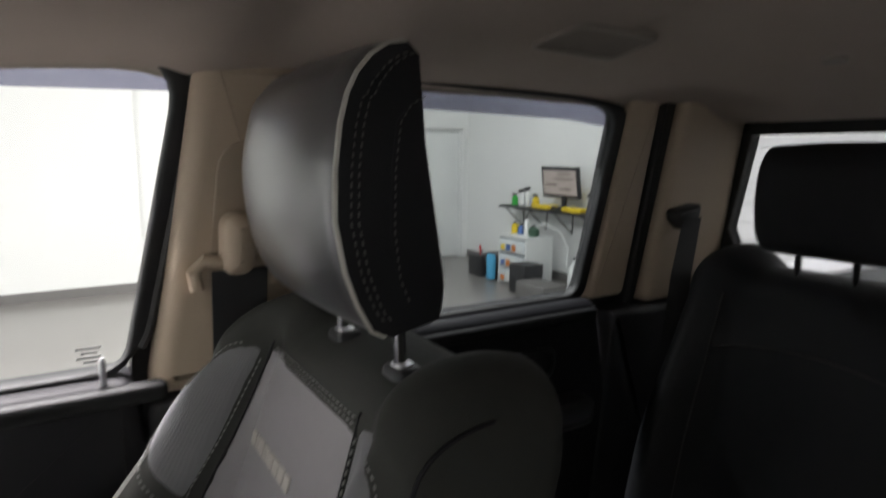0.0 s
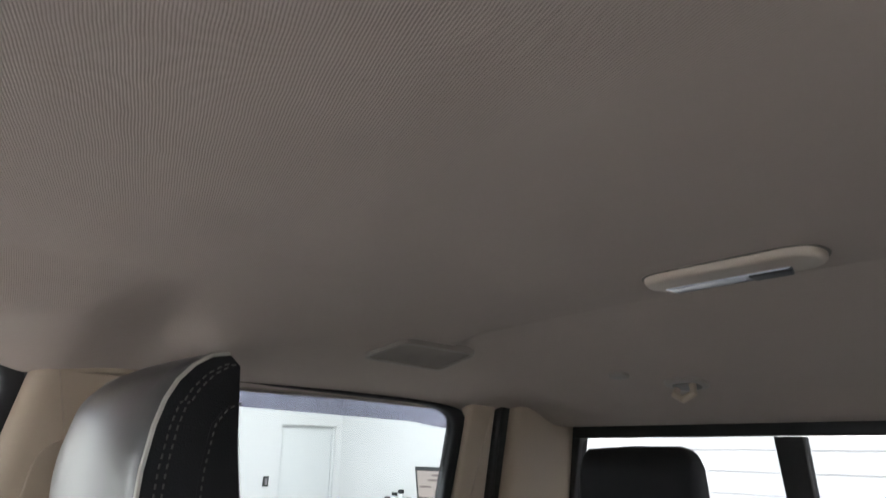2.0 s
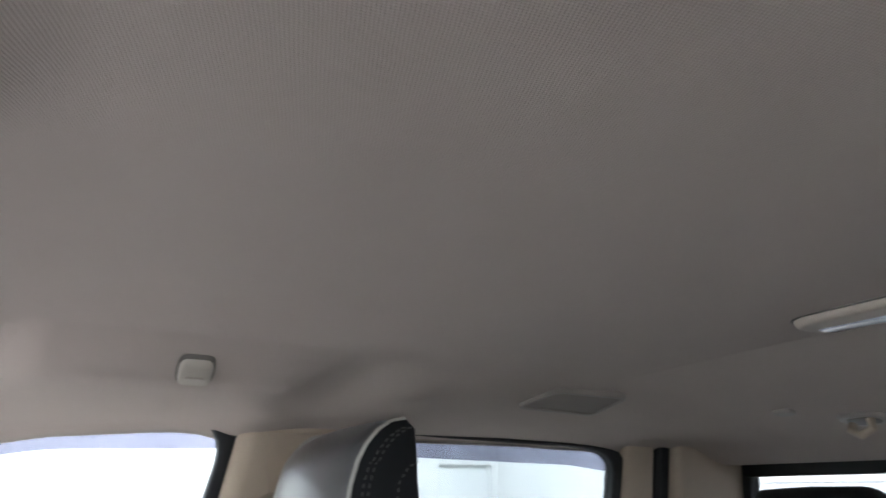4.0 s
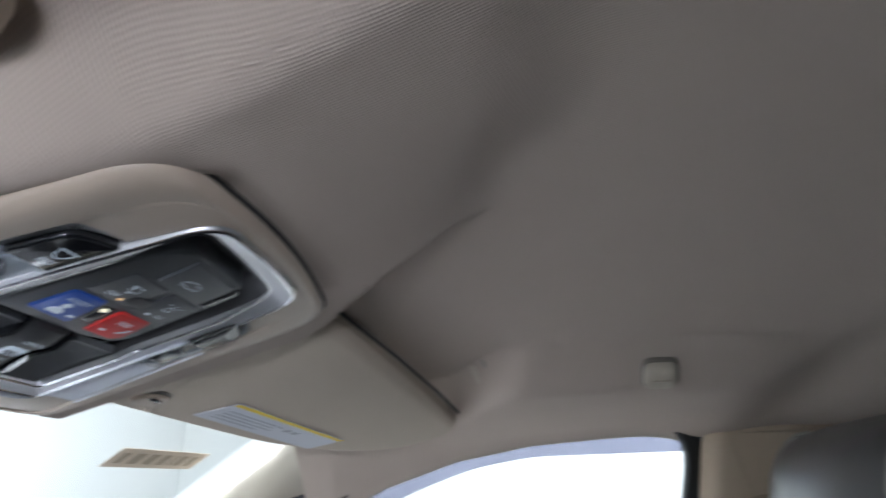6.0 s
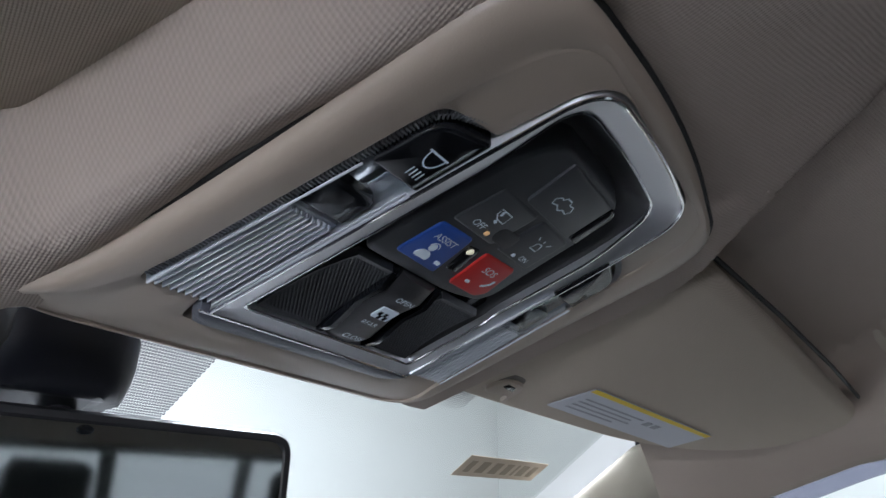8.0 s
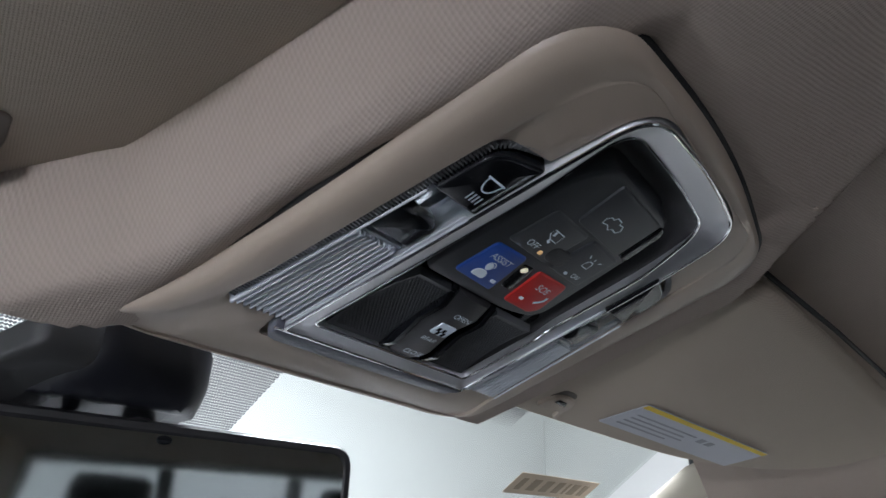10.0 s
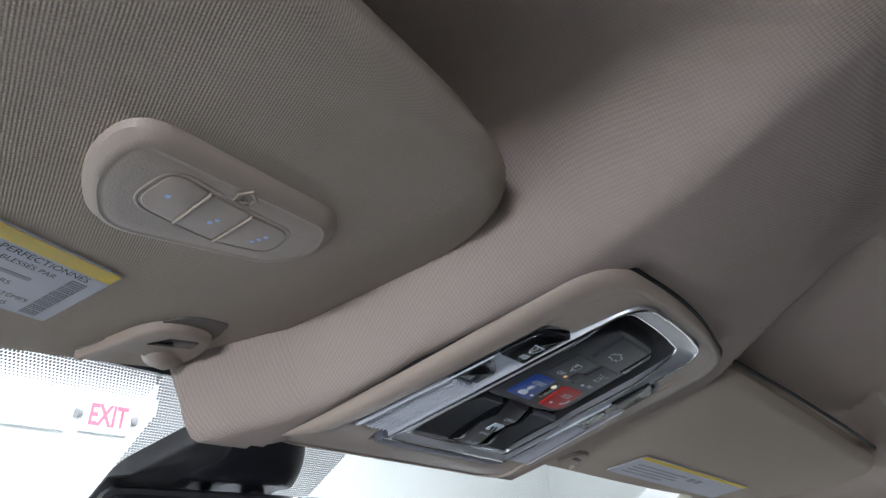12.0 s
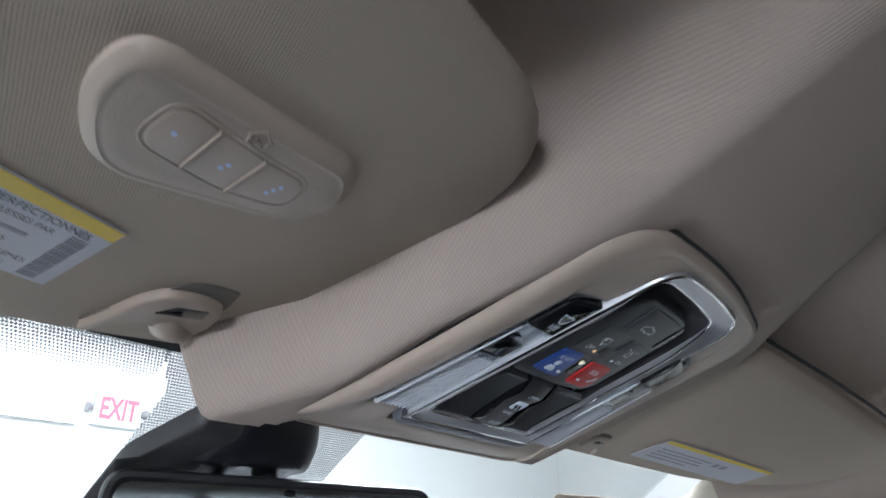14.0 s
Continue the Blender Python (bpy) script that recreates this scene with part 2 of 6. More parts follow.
def pane(name, tint=(0.95, 0.97, 0.96), rough=0.0, gloss=1.0):
    """Thin window glass: clear, with a mirror gloss that grows at grazing angles."""
    m = bpy.data.materials.new(name)
    m.use_nodes = True
    nt = m.node_tree
    nt.nodes.remove(nt.nodes["Principled BSDF"])
    tr, gl, lw, pw, fr, mx = (nt.nodes.new(k) for k in ("ShaderNodeBsdfTransparent", "ShaderNodeBsdfGlossy", "ShaderNodeLayerWeight", "ShaderNodeMath", "ShaderNodeMath", "ShaderNodeMixShader"))
    tr.inputs["Color"].default_value = (*tint, 1)
    gl.inputs["Roughness"].default_value = rough
    gl.inputs["Color"].default_value = (gloss, gloss, gloss, 1)
    pw.operation, fr.operation = "POWER", "MULTIPLY_ADD"
    pw.inputs[1].default_value = 5.0
    fr.inputs[1].default_value, fr.inputs[2].default_value = 0.7, 0.025
    nt.links.new(lw.outputs["Facing"], pw.inputs[0])
    nt.links.new(pw.outputs[0], fr.inputs[0])
    nt.links.new(fr.outputs[0], mx.inputs[0])
    nt.links.new(tr.outputs[0], mx.inputs[1])
    nt.links.new(gl.outputs[0], mx.inputs[2])
    nt.links.new(mx.outputs[0], nt.nodes["Material Output"].inputs["Surface"])
    return m


M_LINER = woven("headliner_cloth", (0.49, 0.413, 0.358), 0.0028, 0.34, tilt=0.25, stretch=0.8, knots=0.07, wander=4.0)
M_VISOR = woven("visor_knit", (0.52, 0.45, 0.37), 0.0021, 0.32, tilt=0.35, stretch=0.8, knots=0.08, wander=2.0)
M_TAN = material("tan_plastic", (0.50, 0.40, 0.30), 0.55, vary=0.05, bump=0.25, bump_scale=900)
M_BEZEL = material("taupe_plastic", (0.46, 0.382, 0.31), 0.38, vary=0.04, bump=0.06, bump_scale=1400)
M_TAUPE = material("taupe_trim", (0.36, 0.32, 0.26), 0.6, vary=0.05, bump=0.25, bump_scale=900)
M_BEZEL_LIGHT = material("beige_plastic", (0.49, 0.415, 0.34), 0.45, vary=0.04, bump=0.1, bump_scale=1200)
M_BLACK = material("black_plastic", (0.028, 0.028, 0.031), 0.42, vary=0.15, bump=0.15, bump_scale=1200)
M_CARDBLACK = material("black_door_card", (0.015, 0.0145, 0.017), 0.55, spec=0.25, vary=0.15, bump=0.2, bump_scale=900)
M_FOOT = material("blue_black_plastic", (0.012, 0.013, 0.019), 0.38, vary=0.1)
M_GLOSS = material("gloss_black", (0.008, 0.009, 0.011), 0.12, vary=0.1)
M_RUBBER = material("black_rubber", (0.012, 0.012, 0.013), 0.6, vary=0.15, bump=0.2, bump_scale=700)
M_RUBBERGREY = material("grey_rubber", (0.045, 0.045, 0.047), 0.42, vary=0.1)
M_ETCH = material("etched_glass", (0.42, 0.43, 0.44), 0.6, vary=0.05)
M_SATIN = material("satin_metal", (0.70, 0.71, 0.74), 0.45, metal=1.0, vary=0.04)
M_CHROME = material("chrome", (0.85, 0.86, 0.88), 0.06, metal=1.0, vary=0.02)
M_STRIP = material("blue_grey_strip", (0.14, 0.145, 0.175), 0.38, vary=0.06, bump=0.3, bump_scale=2600)
M_LEATHER = material("black_leather", (0.017, 0.017, 0.019), 0.55, spec=0.18, vary=0.2, scale=60, bump=0.35, bump_scale=650)
# smooth leather, its base lifted above black to paint in window sheen
M_LEATHER_SOFT = material("sheen_leather", (0.046, 0.046, 0.050), 0.38, vary=0.06, scale=60, bump=0.08, bump_scale=650, spec=1.0, coat=0.9)
M_SUEDE = material("charcoal_cloth", (0.034, 0.035, 0.031), 0.85, vary=0.2, scale=80, bump=0.4, bump_scale=1500)
M_GREY = material("grey_leather", (0.30, 0.285, 0.30), 0.45, vary=0.08, scale=50, bump=0.3, bump_scale=700)
M_RIB = woven("ribbed_leather", (0.20, 0.20, 0.21), 0.0032, 0.35, stretch=0.6, rough=0.42, deep=0.0006)
M_PIPING = material("pale_piping", (0.42, 0.40, 0.36), 0.5, vary=0.06)
M_THREAD = material("grey_thread", (0.26, 0.26, 0.25), 0.7, vary=0.1)
M_BELT = material("belt_webbing", (0.03, 0.03, 0.032), 0.7, vary=0.15, bump=0.5, bump_scale=1000)
M_WHITE = material("white_paint", (0.80, 0.81, 0.80), 0.55, vary=0.03, scale=3, bump=0.08, bump_scale=300)
M_DOOR = material("white_door_paint", (0.78, 0.80, 0.79), 0.4, vary=0.02, scale=4)
M_FLOOR = material("sealed_concrete", (0.21, 0.20, 0.19), 0.35, vary=0.12, scale=2.5, bump=0.1, bump_scale=60, coat=0.25)
M_SKIRT = material("grey_skirting", (0.16, 0.155, 0.15), 0.5, vary=0.1)
M_GLASS = pane("window_glass", gloss=0.06)
M_TINT = pane("tinted_glass", (0.60, 0.63, 0.63), gloss=0.06)
M_TINTLIGHT = pane("light_tinted_glass", (0.72, 0.73, 0.74), gloss=0.06)
M_GUARD = pane("smoked_acrylic", (0.56, 0.56, 0.64), 0.0, 0.4)
M_MIRROR = material("mirror_silver", (0.62, 0.65, 0.65), 0.015, metal=1.0, vary=0.0)
M_LENS = pane("clear_lens", (0.90, 0.92, 0.94), 0.03)
M_PAPER = material("white_label", (0.60, 0.61, 0.66), 0.5, vary=0.03)
M_YELLOW = material("yellow_label", (0.80, 0.58, 0.03), 0.5, vary=0.04)
M_INK = material("black_ink", (0.02, 0.02, 0.022), 0.6, vary=0.1)
M_CARD = material("tan_card", (0.62, 0.52, 0.39), 0.7, vary=0.06)
M_BLUE = material("blue_button", (0.016, 0.08, 0.42), 0.4, vary=0.05)
M_RED = material("red_button", (0.58, 0.020, 0.018), 0.4, vary=0.05)
M_MARK = glow("pale_marking", (0.66, 0.74, 0.92), 0.055)
M_GLOW_AMBER = glow("amber_led", (1.0, 0.55, 0.25), 0.2)
M_GLOW_WARM = glow("warm_led", (1.0, 0.85, 0.6), 0.25)
M_GLOW_BLUE = glow("button_dot", (0.50, 0.60, 0.95), 0.10)
M_TUBE = glow("lamp_diffuser", (1.0, 0.98, 0.95), 9.0)
M_EXIT = glow("exit_red", (1.0, 0.13, 0.19), 0.5)

# ---- the workshop round the truck ----
RX, LX, BY, FY, TOP = 8.2, -3.2, -5.5, 4.8, 4.3


def walls():
    w = 0.2
    solid("floor", box(LX - w, RX + w, BY - w, FY + w, -0.15, 0.0), M_FLOOR, "sealed grey concrete workshop floor", kind="structure", shade=False)
    solid("ceiling", box(LX - w, RX + w, BY - w, FY + w, TOP, TOP + 0.15), M_WHITE, "plain white workshop ceiling", kind="structure", shade=False)
    # right wall, with the recess of a door
    bm = box(RX, RX + w, BY - w, -5.4, 0, TOP)
    for b in (box(RX, RX + w, -5.4, -4.48, 2.06, TOP), box(RX, RX + w, -4.48, FY + w, 0, TOP), box(RX + 0.12, RX + w, -5.4, -4.48, 0, 2.06)):
        me = flat(b)
        bm.from_mesh(me)
    solid("wall_right", bm, M_WHITE, "white painted plaster wall with a door recess", kind="structure", shade=False)
    solid("wall_right_front", box(RX - 0.22, RX - 0.003, -0.65, FY - 0.003, 0.003, TOP - 0.003), M_WHITE, "white painted wall that stands a little forward", kind="structure", shade=False)
    # unseen wall, its distance chosen to bounce light into the driver's window
    solid("bounce_wall_left", box(LX - w, LX, BY - w, FY + w, 0.003, TOP - 0.003), M_WHITE, "white painted plaster wall", kind="structure", shade=False)
    solid("wall_back", box(LX, RX, BY - w, BY, 0.003, TOP - 0.003), M_WHITE, "white painted plaster wall behind the truck", kind="structure", shade=False)
    solid("wall_front", box(LX, RX, FY, FY + w, 0.003, TOP - 0.003), M_WHITE, "white painted plaster wall in front of the truck", kind="structure", shade=False)
    for name, b in (("baseboard_right", box(RX - 0.235, RX - 0.222, -0.65, FY, 0.0, 0.12)), ("baseboard_side", box(RX - 0.015, RX - 0.002, -4.46, -0.66, 0.0, 0.12)),
                    ("baseboard_back", box(4.7, RX - 0.02, BY + 0.002, BY + 0.015, 0.0, 0.12)), ("baseboard_front", box(LX, RX - 0.24, FY - 0.015, FY - 0.002, 0.0, 0.12))):
        solid(name, b, M_SKIRT, "dark grey rubber skirting strip", kind="structure", shade=False)


def wall_door():
    d = thing("door_1", "closed white flush steel door in a recess", "door", kind="structure", at=(RX + 0.1, -4.94, 0))
    part("door_leaf", box(-0.02, 0.018, -0.43, 0.43, 0.01, 2.03, 0.003), M_DOOR, d)
    part("door_jamb", box(-0.05, 0.018, -0.46, -0.434, 0.0, 2.055, 0.003), M_DOOR, d)
    part("door_jamb", box(-0.05, 0.018, 0.434, 0.46, 0.0, 2.055, 0.003), M_DOOR, d)
    part("door_head", box(-0.05, 0.018, -0.43, 0.43, 2.034, 2.056, 0.003), M_DOOR, d)
    part("door_handle", tube([(-0.02, -0.36, 1.02), (-0.07, -0.36, 1.02), (-0.07, -0.25, 1.02)], 0.011), M_SATIN, d, "brushed steel lever handle")
    for z in (0.25, 1.05, 1.8):
        part("hinge", box(-0.032, -0.018, -0.442, -0.418, z - 0.06, z + 0.06, 0.003), M_SATIN, d)
    s = thing("wall_switch", "small black wall switch beside the white door", "switch", at=(RX, -4.28, 1.28))
    part("plate", box(-0.02, -0.001, -0.04, 0.04, -0.07, 0.07, 0.004), M_BLACK, s)
    part("rocker", box(-0.03, -0.021, -0.018, 0.018, -0.04, 0.04, 0.004), M_GREY, s)


def sectional_door(name, y, face, x0, x1, top, n):
    """An overhead door of level slats; face: which way it looks along y."""
    d = thing(name, "closed white overhead door of level ribbed slats", "overhead door", kind="structure", at=((x0 + x1) / 2, y, 0))
    hgt, w = top / n, (x1 - x0) / 2
    prof = [(0.0, 0.002), (0.014, 0.006), (0.016, hgt - 0.010), (0.007, hgt - 0.003), (0.0, hgt - 0.002)]
    me = flat(loft([[(-w, face * (0.004 + a), b) for a, b in prof], [(w, face * (0.004 + a), b) for a, b in prof]]))
    me.materials.append(M_DOOR)
    for i in range(n):
        o = new("slat", me)
        o.parent = d
        o.location.z = i * hgt
    for s in (-1, 1):
        part("track", box(s * (w + 0.045) - 0.03, s * (w + 0.045) + 0.03, face * 0.003, face * 0.06, 0, top + 0.1, 0.004), M_SATIN, d)
    return d


def strip_light(x, y, z):
    o = thing("strip_light", "long white ceiling strip light added out of view", "ceiling light", group="workshop strip lights", at=(x, y, z))
    part("housing", box(-0.06, 0.06, -1.2, 1.2, 0.0, 0.05, 0.008), M_WHITE, o)
    part("diffuser", box(-0.05, 0.05, -1.18, 1.18, -0.035, -0.002, 0.012), M_TUBE, o, "glowing frosted diffuser")
    for s in (-0.8, 0.8):
        part("hanger", tube([(0, s, 0.05), (0, s, TOP - z)], 0.006, 6), M_SATIN, o)
    return o


def lamps():
    first = strip_light(*LAMPS[0][:2], TOP - 0.35)
    for x, y, k in LAMPS[1:]:
        copy_thing(first, pose(x, y, TOP - 0.35))
    for x, y, k in LAMPS:
        la = bpy.data.lights.new("strip_lamp", "AREA")
        la.shape, la.size, la.size_y, la.energy, la.color = "RECTANGLE", 0.12, 2.3, LAMP_WATTS * k, LAMP_COLOUR
        o = new("strip_lamp", la)
        o.matrix_world = pose(x, y, TOP - 0.40)
    w = thing("wall_light", "long white strip light along the front wall", "wall light", at=(-0.1, FY, 2.555))
    part("housing", box(-1.5, 1.5, -0.05, -0.002, -0.04, 0.04, 0.008), M_WHITE, w)
    part("diffuser", box(-1.48, 1.48, -0.085, -0.052, -0.03, 0.03, 0.012), M_TUBE, w, "glowing frosted diffuser")
    la = bpy.data.lights.new("wall_lamp", "AREA")
    la.shape, la.size, la.size_y, la.energy, la.color = "RECTANGLE", 2.9, 0.06, LAMP_WATTS * 0.01, LAMP_COLOUR
    o = new("wall_lamp", la)
    o.matrix_world = pose(-0.1, FY - 0.10, 2.555, -90, 0, 0)


def exit_sign():
    s = thing("exit_sign", "white box sign with the red word EXIT", "exit sign", at=(1.648, FY, 2.640))
    part("box", box(-0.165, 0.165, -0.05, -0.002, -0.11, 0.11, 0.008), M_WHITE, s)
    words("EXIT", 0.19, pose(0, -0.053, -0.002, 90, 0, 0) @ Matrix.Diagonal((0.68, 1.05, 1, 1)), M_EXIT, "lettering", s, label="glowing red capitals", bold=0.006)
    for k in (-1, 1):
        part("lamp_head", tube([(k * 0.17, -0.03, 0.0), (k * 0.21, -0.03, 0.0)], [0.02, 0.035], 12), M_GREY, s)


def corner_clutter():
    y = BY
    sh = thing("wall_shelf", "black metal wall shelf on triangular brackets", "shelf", at=(5.98, y, 0.96))
    part("board", box(-0.88, 0.88, 0.003, 0.36, -0.02, 0.015, 0.004), M_BLACK, sh)
    for x in (-0.75, -0.25, 0.25, 0.75):
        part("bracket", tube([(x, 0.012, -0.02), (x, 0.012, -0.3), (x, 0.33, -0.024)], 0.01, 6), M_BLACK, sh)
    z = 0.977
    mo = thing("monitor", "black framed computer monitor showing a pale page", "monitor", at=(5.72, y + 0.2, z + 0.02))
    tilt = pose(0, 0, 0.14, -8, 0, 0)
    part("stand", box(-0.12, 0.12, -0.08, 0.1, 0, 0.02, 0.005), M_BLACK, mo)
    part("neck", box(-0.03, 0.03, -0.04, 0.0, 0.02, 0.3, 0.004), M_BLACK, mo)
    part("casing", box(-0.34, 0.34, 0.0, 0.04, 0.0, 0.4, 0.01, tilt), M_BLACK, mo)
    part("screen", box(-0.30, 0.30, 0.041, 0.044, 0.045, 0.355, 0.0, tilt), M_SCREEN, mo, "pale glowing page")
    for i, (a, b, c) in enumerate(((-0.2, 0.02, 0.31), (-0.24, 0.1, 0.25), (0.05, 0.26, 0.17), (-0.2, 0.0, 0.12))):
        part("page_line", box(a, b, 0.0445, 0.046, c - 0.012, c + 0.012, 0, tilt), M_SCREEN_INK, mo)
    # bottles on the shelf
    for x, h, r, mat, word in ((6.9, 0.16, 0.045, M_GREEN, "green"), (6.75, 0.22, 0.04, M_WHITE, "white"), (6.62, 0.26, 0.035, M_WHITE, "white"), (6.45, 0.17, 0.05, M_YELLOW, "yellow"), (5.42, 0.24, 0.06, M_WHITE, "white")):
        b = thing("spray_bottle", f"{word} plastic spray bottle on the black shelf", "bottle", group="bottles on the shelf", at=(x - 0.2, y + 0.2, z))
        part("bottle", tube([(0, 0, 0), (0, 0, h * 0.6), (0, 0, h * 0.75), (0, 0, h * 0.8)], [r, r, r * 0.45, r * 0.4], 12), mat, b)
        part("trigger_head", box(-0.025, 0.06, -0.018, 0.018, h * 0.8, h, 0.006), M_BLACK, b)
    for x, l, mat, word in ((6.2, 0.3, M_YELLOW, "yellow"), (5.65, 0.34, M_YELLOW, "yellow"), (5.3, 0.12, M_BLUEISH, "blue")):
        solid("folded_cloth", box(x - 0.2 - l / 2, x - 0.2 + l / 2, y + 0.12, y + 0.33, z, z + 0.05, 0.02), mat, f"folded {word} cleaning cloth on the shelf", "cloth", group="cloths on the shelf")
    # drawers
    dr = thing("drawer_tower", "clear plastic drawer tower with white frame", "drawer unit", at=(6.02, -4.95, 0))
    for sx in (-1, 1):
        part("side", box(sx * 0.27 - 0.012, sx * 0.27 + 0.012, -0.22, 0.22, 0.0, 0.62, 0.006), M_DOOR, dr)
    part("top", box(-0.282, 0.282, -0.22, 0.22, 0.62, 0.645, 0.008), M_DOOR, dr)
    for i in range(3):
        z0 = 0.02 + i * 0.2
        dw = part("drawer", box(-0.25, 0.25, -0.2, 0.23, z0 + 0.01, z0 + 0.175, 0.012), M_CLEARBOX, dr, "clear plastic drawer with mixed contents")
        part("handle", box(-0.08, 0.08, 0.232, 0.25, z0 + 0.12, z0 + 0.15, 0.006), M_DOOR, dw)
        for k in range(4):
            part("content", box(-0.2 + k * 0.11, -0.12 + k * 0.11, 0.232, 0.238, z0 + 0.03, z0 + 0.10 + 0.02 * ((k * 7 + i * 3) % 3), 0.004), (M_BLUEISH, M_YELLOW, M_DOOR, M_ORANGE)[(k + i) % 4], dw)
    for x, h, r, mat, word in ((6.42, 0.15, 0.05, M_YELLOW, "yellow"), (6.3, 0.12, 0.04, M_BLUEISH, "blue"), (6.18, 0.26, 0.035, M_WHITE, "white"), (6.04, 0.14, 0.07, M_GREENISH, "dark green")):
        b = thing("bottle", f"{word} bottle standing on the drawer tower", "bottle", group="bottles on the drawers", at=(x - 0.18, -4.95, 0.646))
        part("body", tube([(0, 0, 0), (0, 0, h * 0.7), (0, 0, h * 0.85)], [r, r, r * 0.45], 12), mat, b)
        part("cap", tube([(0, 0, h * 0.85), (0, 0, h)], r * 0.45, 10), M_BLACK, b)
    bk = thing("bucket", "black bucket with a bright blue cloth hung over", "bucket", at=(6.5, -4.85, 0))
    part("pail", tube([(0, 0, 0), (0, 0, 0.34), (0, 0, 0.35)], [0.13, 0.17, 0.165], 20), M_BLACK, bk)
    part("cloth", box(-0.16, -0.02, 0.13, 0.19, 0.02, 0.36, 0.02), M_CYAN, bk, "bright blue cloth")
    bx = thing("tool_bag", "black open tool bag with red handled tools", "tool bag", at=(6.78, -4.8, 0))
    part("bag", box(-0.16, 0.16, -0.12, 0.12, 0, 0.3, 0.03), M_BLACK, bx)
    part("tool", tube([(0.02, 0, 0.28), (0.05, 0, 0.42)], 0.015, 8), M_RED, bx, "red tool handle")
    part("tool", tube([(-0.05, 0.03, 0.28), (-0.06, 0.03, 0.38)], 0.012, 8), M_GREY, bx)
    solid("speaker_box", box(5.48, 5.77, -4.8, -4.5, 0, 0.36, 0.015), M_BLACK, "black square equipment case on the floor", "case")
    solid("storage_tub", box(5.0, 5.52, -4.75, -4.4, 0, 0.2, 0.03), M_SKIRT, "low grey plastic storage tub on the floor", "tub")
    cn = thing("jug", "translucent white plastic jug near the wall", "jug", at=(5.35, -5.2, 0))
    part("body", tube([(0, 0, 0), (0, 0, 0.28), (0, 0, 0.36), (0, 0, 0.4)], [0.09, 0.09, 0.03, 0.03], 14), M_DOOR, cn)
    part("cap", tube([(0, 0, 0.4), (0, 0, 0.43)], 0.034, 12), M_BLACK, cn)
    solid("hose", tube([(6.0, -5.0, 0.7), (5.85, -5.1, 0.8), (5.7, -5.25, 0.7), (5.6, -5.3, 0.5), (5.62, -5.3, 0.3), (5.5, -5.35, 0.02)], 0.012, 8), M_DOOR, "thin white coiled air hose", "hose")


# ---- the truck's cab ----
def side_x(z):
    return 0.69 + (1.815 - z) * 0.10


def side(sign, out=0.0):
    """Maps (y, z, depth towards the cabin) onto a side of the cab."""
    return lambda y, z, d: (sign * (side_x(z) + out - d), y, z)


FRONT_GLASS = [(-0.018, 1.828), (0.12, 1.824), (0.22, 1.815), (0.335, 1.802), (0.44, 1.768), (0.51, 1.727), (0.70, 1.57), (0.86, 1.424), (0.068, 1.424)]
FRONT_SEAL = [(-0.044, 1.842), (0.22, 1.826), (0.34, 1.808), (0.445, 1.773), (0.52, 1.730), (0.72, 1.574), (0.90, 1.416), (0.052, 1.416)]
REAR_SEAL = [(-0.24, 1.825), (-0.70, 1.816), (-0.818, 1.802), (-0.755, 1.420), (-0.18, 1.420)]
REAR_GLASS = [(-0.27, 1.822), (-0.70, 1.812), (-0.795, 1.795), (-0.735, 1.430), (-0.21, 1.430)]


